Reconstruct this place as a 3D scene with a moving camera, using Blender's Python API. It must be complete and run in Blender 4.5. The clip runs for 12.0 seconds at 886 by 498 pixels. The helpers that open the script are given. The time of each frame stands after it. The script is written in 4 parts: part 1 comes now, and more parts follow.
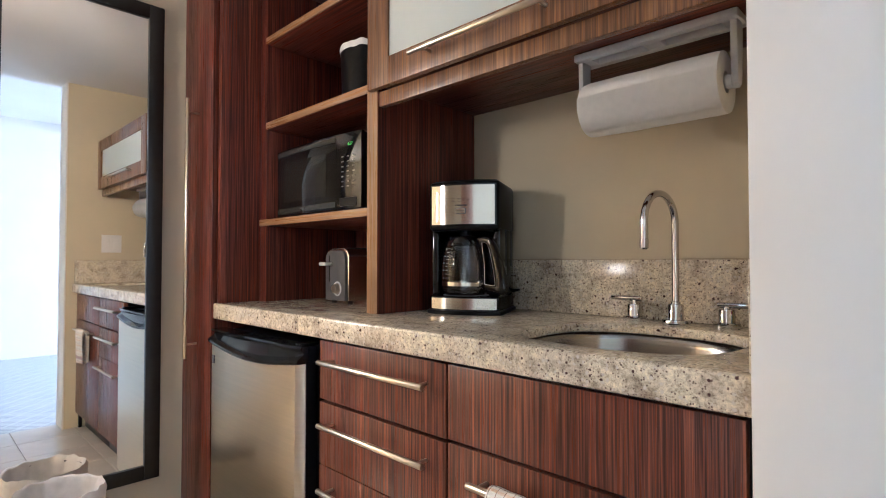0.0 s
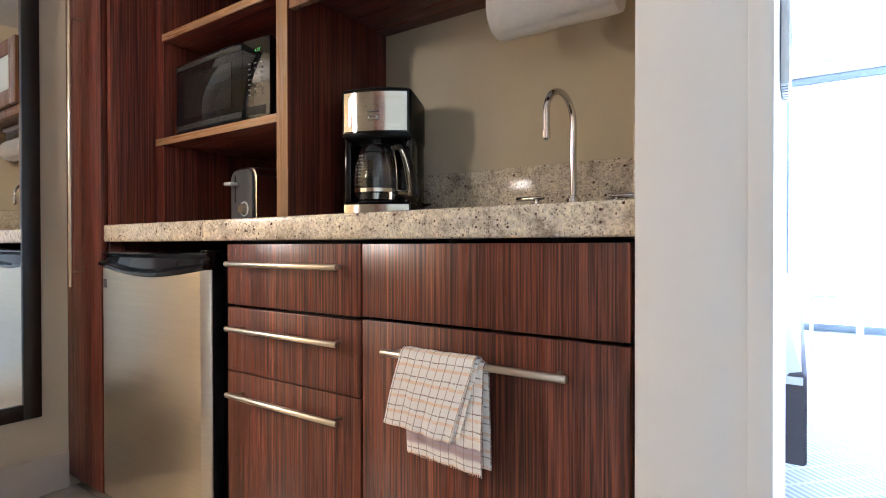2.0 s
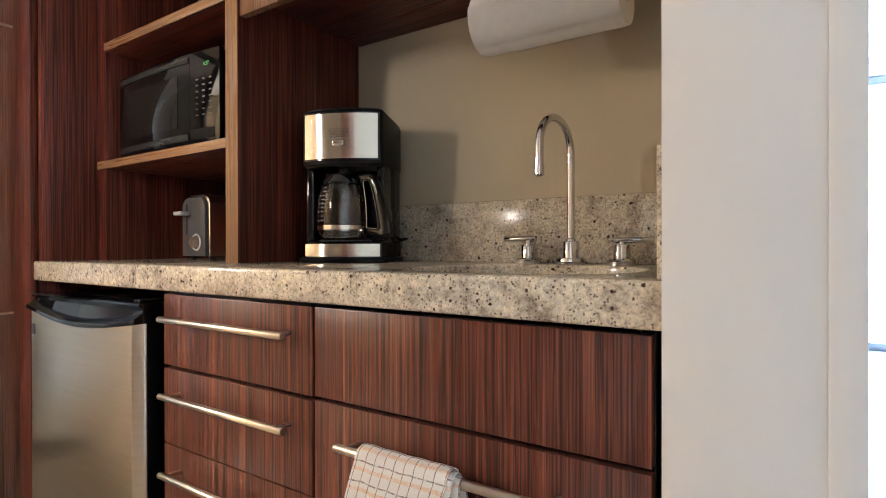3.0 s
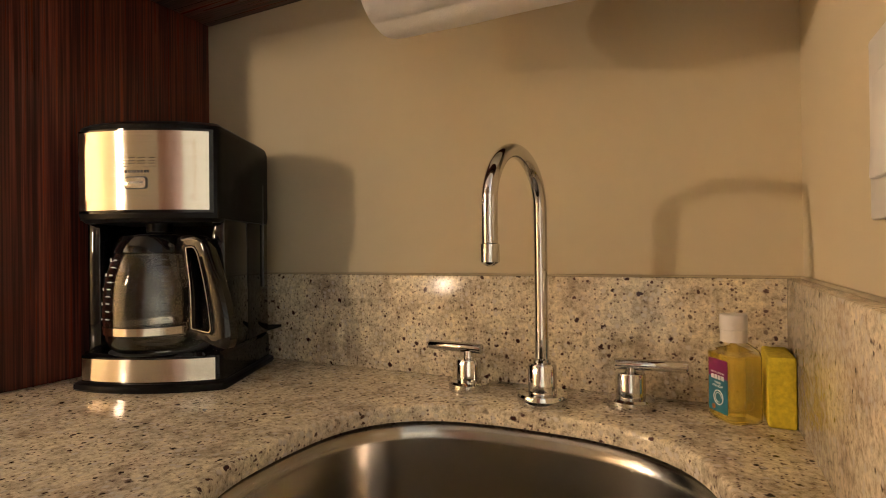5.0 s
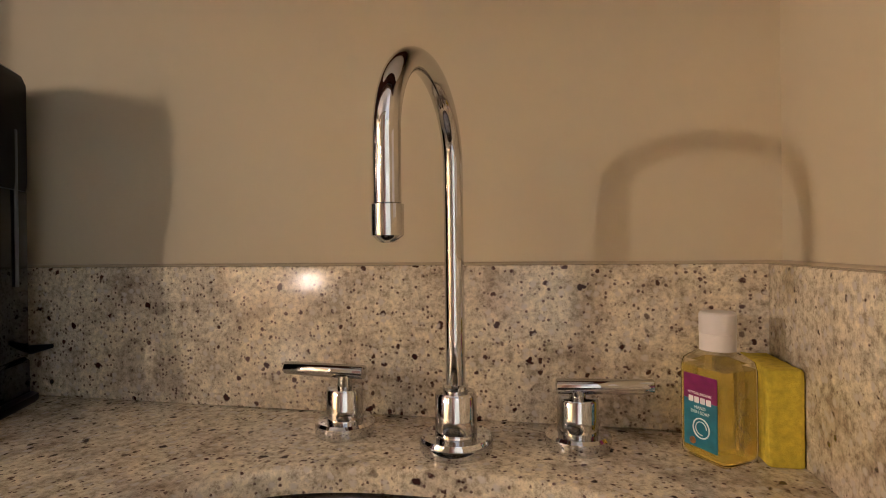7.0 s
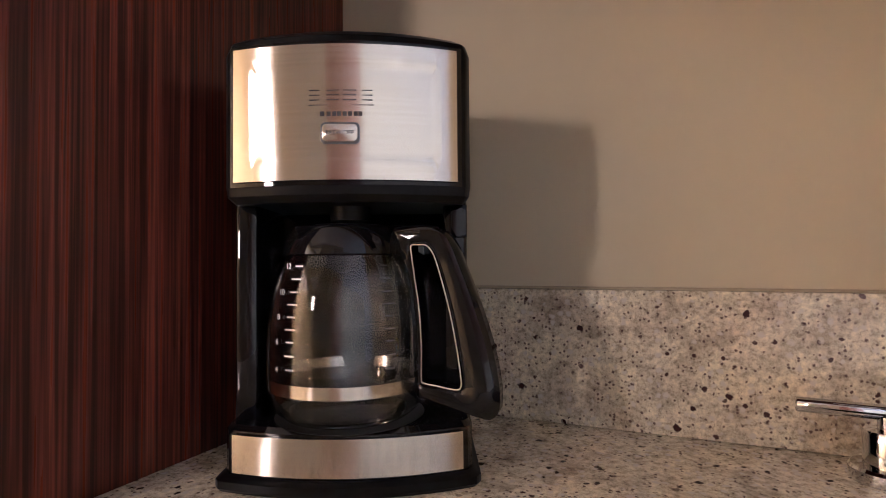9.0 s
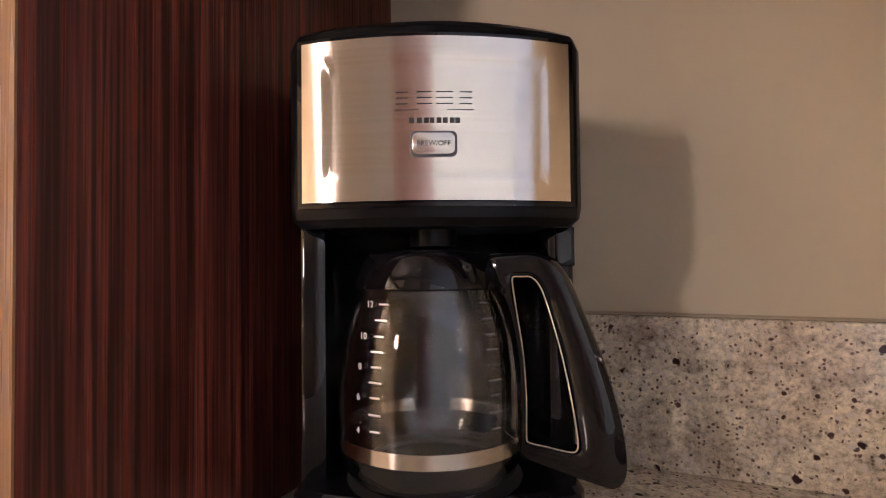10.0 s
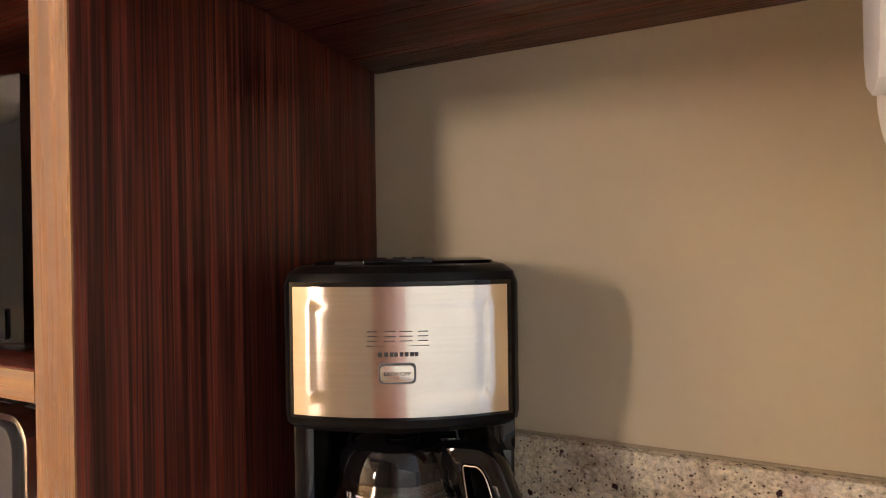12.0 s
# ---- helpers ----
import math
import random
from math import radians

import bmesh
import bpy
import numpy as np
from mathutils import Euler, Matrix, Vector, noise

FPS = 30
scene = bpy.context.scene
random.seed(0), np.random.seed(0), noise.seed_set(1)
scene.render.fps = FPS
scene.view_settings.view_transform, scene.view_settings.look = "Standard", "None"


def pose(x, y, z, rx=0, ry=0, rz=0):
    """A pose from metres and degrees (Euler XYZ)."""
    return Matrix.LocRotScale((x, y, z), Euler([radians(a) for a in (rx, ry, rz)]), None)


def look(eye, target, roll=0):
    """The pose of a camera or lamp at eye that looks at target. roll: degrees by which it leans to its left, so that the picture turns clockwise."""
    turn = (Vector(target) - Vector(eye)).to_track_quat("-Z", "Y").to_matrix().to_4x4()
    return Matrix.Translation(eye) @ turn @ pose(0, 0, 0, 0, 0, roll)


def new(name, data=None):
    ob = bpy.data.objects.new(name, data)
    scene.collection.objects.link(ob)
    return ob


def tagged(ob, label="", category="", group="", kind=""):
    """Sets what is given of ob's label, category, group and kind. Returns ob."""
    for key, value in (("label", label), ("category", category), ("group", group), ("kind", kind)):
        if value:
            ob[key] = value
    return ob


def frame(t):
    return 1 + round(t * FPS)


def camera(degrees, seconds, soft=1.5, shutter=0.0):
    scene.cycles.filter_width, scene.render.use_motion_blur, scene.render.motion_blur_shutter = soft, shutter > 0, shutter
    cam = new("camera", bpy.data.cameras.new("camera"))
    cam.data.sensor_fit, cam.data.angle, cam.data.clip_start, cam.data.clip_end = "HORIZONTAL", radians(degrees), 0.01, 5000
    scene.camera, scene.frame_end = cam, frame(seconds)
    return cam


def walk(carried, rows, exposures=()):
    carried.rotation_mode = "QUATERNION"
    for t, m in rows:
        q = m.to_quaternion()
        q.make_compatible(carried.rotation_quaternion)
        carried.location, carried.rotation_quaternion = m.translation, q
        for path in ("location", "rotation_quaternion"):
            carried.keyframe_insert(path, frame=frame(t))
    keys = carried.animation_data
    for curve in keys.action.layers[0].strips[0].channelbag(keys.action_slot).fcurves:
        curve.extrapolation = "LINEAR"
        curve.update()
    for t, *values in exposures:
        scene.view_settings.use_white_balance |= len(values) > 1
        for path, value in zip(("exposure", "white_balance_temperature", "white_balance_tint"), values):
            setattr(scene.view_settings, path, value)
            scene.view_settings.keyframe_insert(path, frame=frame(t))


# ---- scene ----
cam = camera(80.4, 12.0, soft=1.0)
PATH = [
    (0, (1.903, -0.766, 1.062), (0.511, 0.669, 1.107), -0.0),
    (0.1, (1.922, -0.773, 1.058), (0.546, 0.678, 1.095), -0.5),
    (0.2, (1.912, -0.77, 1.078), (0.572, 0.715, 1.079), -0.3),
    (0.3, (1.915, -0.774, 1.069), (0.603, 0.735, 1.074), -0.1),
    (0.5, (1.913, -0.774, 1.043), (0.656, 0.782, 1.041), -0.1),
    (1, (1.911, -0.779, 0.94), (0.743, 0.845, 0.933), -0.1),
    (1.5, (1.918, -0.805, 0.875), (0.787, 0.844, 0.865), -0.1),
    (2, (1.914, -0.796, 0.848), (0.79, 0.859, 0.833), -0.1),
    (2.5, (1.87, -0.735, 0.879), (0.757, 0.927, 0.868), -0.0),
    (3, (1.833, -0.611, 0.952), (0.734, 1.06, 0.945), -0.1),
    (3.2, (1.828, -0.553, 0.992), (0.739, 1.125, 0.984), -0.1),
    (4.8, (1.652, -0.208, 1.117), (0.694, 1.547, 1.126), -0.8),
    (5, (1.626, -0.165, 1.1), (0.744, 1.63, 1.111), -0.7),
    (5.5, (1.578, -0.077, 1.078), (0.866, 1.792, 1.083), -0.7),
    (6, (1.57, -0.012, 1.047), (0.991, 1.903, 1.059), -0.7),
    (6.5, (1.564, 0.029, 1.052), (1.096, 1.974, 1.053), -0.8),
    (7, (1.532, 0.034, 1.082), (1.119, 1.991, 1.078), -0.7),
    (7.5, (1.443, 0.003, 1.135), (1.012, 1.956, 1.142), -0.6),
    (7.7, (1.405, -0.021, 1.153), (0.931, 1.922, 1.156), -0.6),
    (9.3, (1.15, -0.057, 1.091), (0.328, 1.765, 1.142), -0.4),
    (9.5, (1.13, -0.047, 1.1), (0.309, 1.776, 1.14), -0.4),
    (10, (1.092, -0.022, 1.122), (0.285, 1.808, 1.168), -0.6),
    (10.5, (1.078, -0.005, 1.165), (0.273, 1.825, 1.19), -0.6),
    (11, (1.079, -0.014, 1.207), (0.279, 1.818, 1.224), -0.7),
    (11.5, (1.103, -0.043, 1.258), (0.301, 1.788, 1.265), -0.8),
    (12, (1.16, -0.089, 1.299), (0.343, 1.737, 1.289), -0.8),
]
EXPOSURES = [(0, 0.42, 4720, 15), (3.0, 0.28, 4980, 15), (4.8, 0.50, 6500, 18), (5.5, 0.48, 6000, 19), (6.5, 0.44, 5600, 21), (7.6, 0.46, 5380, 23), (9.3, 0.54, 5150, 32), (10.5, 0.54, 5380, 31), (12, 0.74, 5560, 25)]
walk(cam, [(t, look(eye, target, roll)) for t, eye, target, roll in PATH], EXPOSURES)

# ---- world and lights ----
world = bpy.data.worlds.new("world")
scene.world = world
world.use_nodes = True
wn = world.node_tree.nodes
sky = wn.new("ShaderNodeTexSky")
sky.sky_type, sky.sun_disc = "NISHITA", False
sky.sun_elevation, sky.sun_rotation = radians(48), radians(200)
world.node_tree.links.new(sky.outputs[0], wn["Background"].inputs[0])
wn["Background"].inputs[1].default_value = 0.12

sun = new("sun", bpy.data.lights.new("sun", "SUN"))
sun.data.energy, sun.data.angle, sun.data.color = 2.5, radians(0.6), (1.0, 0.96, 0.9)
sun.matrix_world = look((2, 20, 20), (1.2, 2, 0))


def lamp(name, kind, place, target, power, colour, size, size_y=0.0):
    ob = new(name, bpy.data.lights.new(name, kind))
    ob.matrix_world = look(place, target)
    ob.data.energy, ob.data.color = power, colour
    if kind == "AREA":
        ob.data.shape = "RECTANGLE" if size_y else "DISK"
        ob.data.size = size
        if size_y:
            ob.data.size_y = size_y
    else:
        ob.data.shadow_soft_size = size
    return ob


WARM = (1.0, 0.76, 0.50)
lamp("vanity_light", "AREA", (0.34, -1.6, 1.56), (0.75, 0.5, 1.3), 13, WARM, 0.19, 0.28)
# added unseen lamp, stands in for lamplight thrown back by the mirror
lamp("mirror_bounce_lamp", "POINT", (-1.45, -1.50, 1.61), (1.4, 0.4, 1.2), 134, WARM, 0.10)
lamp("window_light", "AREA", (3.1, 5.40, 1.3), (3.1, 0, 1.2), 420, (0.84, 0.92, 1.0), 2.6, 2.3)


# ---- material tools ----
def material(name, rough=0.5, metal=0.0):
    m = bpy.data.materials.new(name)
    m.use_nodes = True
    b = m.node_tree.nodes["Principled BSDF"]
    b.inputs["Roughness"].default_value = rough
    b.inputs["Metallic"].default_value = metal
    return m, m.node_tree.nodes, m.node_tree.links, b


def mapped(n, l, scale, rot=(0, 0, 0)):
    tc, mp = n.new("ShaderNodeTexCoord"), n.new("ShaderNodeMapping")
    mp.inputs["Scale"].default_value = scale
    mp.inputs["Rotation"].default_value = rot
    l.new(tc.outputs["Object"], mp.inputs["Vector"])
    return mp.outputs["Vector"]


def noise_tex(n, l, vec, scale, detail=4.0, rough=0.55):
    t = n.new("ShaderNodeTexNoise")
    t.inputs["Scale"].default_value, t.inputs["Detail"].default_value = scale, detail
    t.inputs["Roughness"].default_value = rough
    l.new(vec, t.inputs["Vector"])
    return t.outputs["Fac"]


def ramp(n, l, fac, stops):
    r = n.new("ShaderNodeValToRGB")
    e = r.color_ramp.elements
    while len(e) < len(stops):
        e.new(0.5)
    for i, (p, c) in enumerate(stops):
        e[i].position, e[i].color = p, (*c, 1)
    l.new(fac, r.inputs["Fac"])
    return r.outputs["Color"]


def mix(n, l, fac, a, b, mode="MIX"):
    m = n.new("ShaderNodeMix")
    m.data_type, m.blend_type = "RGBA", mode
    for sock, v in ((m.inputs[0], fac), (m.inputs[6], a), (m.inputs[7], b)):
        if isinstance(v, (int, float)):
            sock.default_value = v
        elif isinstance(v, tuple):
            sock.default_value = (*v, 1)
        else:
            l.new(v, sock)
    return m.outputs[2]


def bump(n, l, b, height, strength, dist=0.001):
    bm_ = n.new("ShaderNodeBump")
    bm_.inputs["Strength"].default_value, bm_.inputs["Distance"].default_value = strength, dist
    l.new(height, bm_.inputs["Height"])
    l.new(bm_.outputs["Normal"], b.inputs["Normal"])


def plain(name, colour, rough=0.5, metal=0.0, grain=30.0, vary=0.08, coat=0.0, relief=0.05):
    m, n, l, b = material(name, rough, metal)
    v = mapped(n, l, (1, 1, 1))
    f = noise_tex(n, l, v, grain, 5)
    lo = tuple(c * (1 - vary) for c in colour)
    hi = tuple(min(1, c * (1 + vary)) for c in colour)
    l.new(ramp(n, l, f, [(0.3, lo), (0.7, hi)]), b.inputs["Base Color"])
    b.inputs["Coat Weight"].default_value = coat
    if relief:
        bump(n, l, b, noise_tex(n, l, v, grain * 8, 2), relief)
    return m


def wood(name, grain, dark, mid, light, rough=0.32, contrast=1.0):
    """Striped veneer; grain: the mapping's scale, small along the grain."""
    m, n, l, b = material(name, rough)
    v = mapped(n, l, grain)
    sway = n.new("ShaderNodeTexNoise")
    sway.inputs["Scale"].default_value, sway.inputs["Detail"].default_value = 0.35, 2.0
    l.new(v, sway.inputs["Vector"])
    bent = n.new("ShaderNodeVectorMath")
    bent.operation = "MULTIPLY_ADD"
    l.new(sway.outputs["Color"], bent.inputs[0])
    bent.inputs[1].default_value = (0.8, 0.8, 0.8)
    l.new(v, bent.inputs[2])
    v = bent.outputs[0]
    broad = noise_tex(n, l, v, 0.45, 3)
    ribbon = noise_tex(n, l, v, 1.9, 3, 0.5)
    fine = noise_tex(n, l, v, 4.6, 2, 0.5)
    pore = noise_tex(n, l, v, 15.0, 2, 0.5)
    base = ramp(n, l, broad, [(0.25, dark), (0.5, mid), (0.75, light)])
    k = contrast
    bands = ramp(n, l, ribbon, [(0.34, (1 - 0.32 * k,) * 3), (0.50, (1.0, 1.0, 1.0)), (0.68, (1 + 0.42 * k, 1 + 0.48 * k, 1 + 0.48 * k))])
    streak = ramp(n, l, fine, [(0.38, (1 - 0.62 * k,) * 3), (0.47, (1 - 0.22 * k,) * 3), (0.56, (1 + 0.22 * k,) * 3), (0.68, (1 + 0.95 * k, 1 + 1.05 * k, 1 + 1.05 * k))])
    hair = ramp(n, l, pore, [(0.32, (1 - 0.22 * k,) * 3), (0.5, (1.0, 1.0, 1.0)), (0.7, (1 + 0.12 * k,) * 3)])
    col = mix(n, l, 1.0, mix(n, l, 1.0, base, bands, "MULTIPLY"), streak, "MULTIPLY")
    l.new(mix(n, l, 1.0, col, hair, "MULTIPLY"), b.inputs["Base Color"])
    l.new(ramp(n, l, fine, [(0.3, (rough + 0.10,) * 3), (0.7, (rough - 0.05,) * 3)]), b.inputs["Roughness"])
    bump(n, l, b, pore, 0.10, 0.0004)
    b.inputs["Specular IOR Level"].default_value = 0.32 if contrast > 0.5 else 0.5
    return m


WD, WM, WL = (0.062, 0.0135, 0.0088), (0.102, 0.0240, 0.0142), (0.148, 0.041, 0.0230)
wood_upright = wood("dark_veneer", (62, 62, 0.8), WD, WM, WL, 0.30, 0.92)
wood_flat = wood("dark_veneer_across", (0.9, 55, 55), WD, WM, WL, 0.30, 0.92)
wood_front = wood("front_veneer", (66, 66, 0.9), (0.090, 0.0265, 0.0152), (0.130, 0.0420, 0.0235), (0.168, 0.062, 0.035), 0.28, 0.95)
# same veneer for front edges, the lamp's warm glow put into its lighter colour
wood_lit_edge = wood("lit_veneer_edge", (40, 40, 0.9), (0.19, 0.096, 0.040), (0.28, 0.150, 0.062), (0.36, 0.205, 0.092), 0.26, 0.22)
wood_lit_edge_flat = wood("lit_veneer_edge_across", (0.9, 40, 40), (0.19, 0.096, 0.040), (0.28, 0.150, 0.062), (0.36, 0.205, 0.092), 0.26, 0.22)

wood_tan = wood("tan_striped_veneer", (50, 50, 0.9), (0.120, 0.056, 0.027), (0.185, 0.094, 0.045), (0.25, 0.135, 0.066), 0.28, 0.6)
wood_door = wood("light_brown_veneer", (22, 22, 0.9), (0.34, 0.18, 0.11), (0.42, 0.235, 0.15), (0.50, 0.30, 0.20), 0.4, 0.3)


def granite():
    m, n, l, b = material("granite", 0.15)
    v = mapped(n, l, (1, 1, 1))
    broad = noise_tex(n, l, v, 26, 6, 0.7)
    base = ramp(n, l, broad, [(0.25, (0.26, 0.22, 0.155)), (0.39, (0.49, 0.44, 0.34)), (0.55, (0.70, 0.645, 0.515)), (0.74, (0.46, 0.42, 0.345))])
    patch = noise_tex(n, l, v, 13, 4, 0.6)
    base = mix(n, l, 0.5, base, ramp(n, l, patch, [(0.32, (0.74, 0.67, 0.68)), (0.5, (1.0, 0.99, 0.96)), (0.68, (1.14, 1.12, 0.96))]), "MULTIPLY")
    grain = noise_tex(n, l, v, 150, 5, 0.8)
    base = mix(n, l, 0.95, base, ramp(n, l, grain, [(0.36, (0.50, 0.45, 0.41)), (0.50, (1.0, 0.98, 0.95)), (0.64, (1.32, 1.28, 1.22))]), "MULTIPLY")

    def specks(scale, lo, hi, gate_scale, gate):
        w = n.new("ShaderNodeTexVoronoi")
        w.inputs["Scale"].default_value = scale
        w.inputs["Randomness"].default_value = 1.0
        jig = n.new("ShaderNodeVectorMath")
        jig.operation = "MULTIPLY_ADD"
        nt = n.new("ShaderNodeTexNoise")
        nt.inputs["Scale"].default_value = scale * 1.8
        l.new(v, nt.inputs["Vector"])
        l.new(nt.outputs["Color"], jig.inputs[0])
        jig.inputs[1].default_value = (0.6 / scale,) * 3
        l.new(v, jig.inputs[2])
        l.new(jig.outputs[0], w.inputs["Vector"])
        near = ramp(n, l, w.outputs["Distance"], [(lo, (1, 1, 1)), (hi, (0, 0, 0))])
        sep = n.new("ShaderNodeSeparateColor")
        l.new(w.outputs["Color"], sep.inputs[0])
        keep = ramp(n, l, sep.outputs[0], [(gate, (0, 0, 0)), (gate + 0.03, (1, 1, 1))])
        return mix(n, l, 1.0, near, keep, "MULTIPLY")

    base = mix(n, l, specks(115, 0.22, 0.34, 9, 0.84), base, (0.075, 0.038, 0.033))
    base = mix(n, l, specks(250, 0.24, 0.44, 9, 0.74), base, (0.14, 0.095, 0.08))
    base = mix(n, l, specks(62, 0.18, 0.25, 9, 0.80), base, (0.045, 0.018, 0.018))
    base = mix(n, l, specks(120, 0.2, 0.45, 9, 0.6), base, (0.62, 0.57, 0.5))
    l.new(base, b.inputs["Base Color"])
    b.inputs["Coat Weight"].default_value = 0.05
    b.inputs["Coat Roughness"].default_value = 0.06
    return m


granite_mat = granite()


def brushed(name, colour, rough, stretch, depth=0.06, aniso=0.0):
    m, n, l, b = material(name, rough, 1.0)
    v = mapped(n, l, stretch)
    f = noise_tex(n, l, v, 1.0, 3)
    l.new(ramp(n, l, f, [(0.3, tuple(c * 0.92 for c in colour)), (0.7, colour)]), b.inputs["Base Color"])
    l.new(ramp(n, l, f, [(0.3, (rough * 0.93,) * 3), (0.7, (rough * 1.07,) * 3)]), b.inputs["Roughness"])
    bump(n, l, b, f, depth, 0.0004)
    if aniso:
        tan = n.new("ShaderNodeTangent")
        tan.direction_type, tan.axis = "RADIAL", "Z"
        l.new(tan.outputs[0], b.inputs["Tangent"])
        b.inputs["Anisotropic"].default_value = aniso
        b.inputs["Anisotropic Rotation"].default_value = 0.25
    return m


steel_fridge = brushed("brushed_steel_door", (0.74, 0.665, 0.51), 0.30, (2, 2, 120), 0.002)
steel_panel = brushed("brushed_steel_panel", (0.64, 0.595, 0.525), 0.18, (3, 3, 500), 0.002, 1.0)
steel_toaster = brushed("polished_steel_shell", (0.72, 0.70, 0.67), 0.2, (200, 3, 3), 0.003)
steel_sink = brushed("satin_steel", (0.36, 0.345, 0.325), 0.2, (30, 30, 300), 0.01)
nickel = brushed("satin_nickel", (0.66, 0.59, 0.47), 0.3, (4, 900, 900))
nickel_up = brushed("satin_nickel_upright", (0.68, 0.60, 0.47), 0.3, (900, 900, 4))
chrome = plain("chrome", (0.61, 0.61, 0.62), 0.035, 1.0, 40, 0.01, relief=0.0)
black_gloss = plain("black_gloss_plastic", (0.005, 0.005, 0.006), 0.03, 0, 60, 0.3, relief=0.0)
black_gloss.node_tree.nodes["Principled BSDF"].inputs["Specular IOR Level"].default_value = 0.38
black_satin = plain("black_satin_plastic", (0.006, 0.006, 0.0065), 0.30, 0, 60, 0.3, relief=0.04)
black_satin.node_tree.nodes["Principled BSDF"].inputs["Specular IOR Level"].default_value = 0.14
black_void = plain("black_rubber", (0.006, 0.006, 0.006), 0.6, 0, 60, 0.2)
grey_gloss = plain("grey_gloss_plastic", (0.035, 0.035, 0.033), 0.12, 0, 60, 0.1, relief=0)
grey_plastic = plain("grey_plastic", (0.09, 0.09, 0.095), 0.35, 0, 60, 0.1)
white_plastic = plain("white_plastic", (0.72, 0.71, 0.69), 0.4, 0, 60, 0.03, relief=0.02)
grey_holder = plain("pale_grey_plastic", (0.60, 0.61, 0.62), 0.42, 0, 60, 0.05, relief=0.02)
frame_black = plain("black_frame_paint", (0.007, 0.0065, 0.006), 0.3, 0, 40, 0.2)
wall_paint = plain("beige_wall_paint", (0.56, 0.485, 0.335), 0.75, 0, 3, 0.035, relief=0.10)
white_paint = plain("white_wall_paint", (0.73, 0.70, 0.65), 0.6, 0, 3, 0.02, relief=0.08)
ceiling_paint = plain("ceiling_paint", (0.76, 0.74, 0.70), 0.85, 0, 3, 0.02, relief=0.12)
tile_mat = plain("beige_floor_tile", (0.52, 0.45, 0.36), 0.28, 0, 6, 0.10, relief=0.03)
grout_mat = plain("grout", (0.33, 0.29, 0.24), 0.9, 0, 80, 0.1)
linen = plain("white_linen", (0.80, 0.82, 0.84), 0.9, 0, 12, 0.03, relief=0.2)
skirt_mat = plain("dark_grey_upholstery", (0.105, 0.095, 0.105), 0.95, 0, 200, 0.15, relief=0.3)
paper = plain("paper_towel", (0.83, 0.81, 0.78), 0.95, 0, 60, 0.03, relief=0.35)
sponge_mat = plain("yellow_sponge", (0.56, 0.44, 0.02), 0.9, 0, 160, 0.22, relief=0.8)
bag_mat = plain("clear_bin_liner", (0.72, 0.70, 0.68), 0.35, 0, 30, 0.1, relief=0.3)
alu_mat = plain("window_frame_grey", (0.22, 0.25, 0.28), 0.45, 0.3, 40, 0.08)
ink = plain("dark_print", (0.03, 0.028, 0.028), 0.5, 0, 60, 0.1, relief=0)
key_ink = plain("dim_key_print", (0.13, 0.13, 0.12), 0.5, 0, 60, 0.1, relief=0)
white_ink = plain("white_print", (0.85, 0.85, 0.85), 0.5, 0, 60, 0.02, relief=0)
label_top = plain("magenta_label", (0.20, 0.015, 0.10), 0.35, 0, 90, 0.3, relief=0)
label_low = plain("teal_label", (0.02, 0.16, 0.22), 0.35, 0, 90, 0.2, relief=0)
label_orange = plain("orange_print", (0.55, 0.16, 0.02), 0.4, 0, 90, 0.2, relief=0)
frost_cap = plain("frosted_cap", (0.66, 0.62, 0.58), 0.35, 0, 60, 0.03, relief=0)


def glassy(name, colour, rough=0.0, ior=1.45, alpha=1.0):
    m, n, l, b = material(name, rough)
    b.inputs["Base Color"].default_value = (*colour, 1)
    b.inputs["Transmission Weight"].default_value = alpha
    b.inputs["IOR"].default_value = ior
    return m


clear_glass = glassy("clear_glass", (0.95, 0.96, 0.96))
soap_liquid = glassy("yellow_liquid_soap", (1.0, 0.80, 0.16), 0.0, 1.2, 0.82)
thin_plastic = glassy("clear_plastic", (0.98, 0.98, 0.97), 0.03, 1.12)
frosted = glassy("frosted_glass", (0.78, 0.84, 0.80), 0.45, 1.45, 0.35)
window_glass = glassy("window_glass", (0.98, 0.99, 1.0), 0.0, 1.02)
mirror_mat = plain("mirror_silver", (0.86, 0.86, 0.84), 0.015, 1.0, 3, 0.005, relief=0.0)

m_, n_, l_, b_ = material("green_digits", 0.4)
b_.inputs["Base Color"].default_value = (0.02, 0.2, 0.02, 1)
b_.inputs["Emission Color"].default_value = (0.25, 1.0, 0.15, 1)
b_.inputs["Emission Strength"].default_value = 0.3
green_digits = m_

m_, n_, l_, b_ = material("outdoor_haze", 1.0)
v_ = mapped(n_, l_, (0.08, 0.08, 0.08))
l_.new(ramp(n_, l_, noise_tex(n_, l_, v_, 2, 3), [(0.35, (0.86, 0.93, 1.0)), (0.65, (1.0, 1.0, 1.0))]), b_.inputs["Emission Color"])
b_.inputs["Emission Strength"].default_value = 8.0
haze = m_


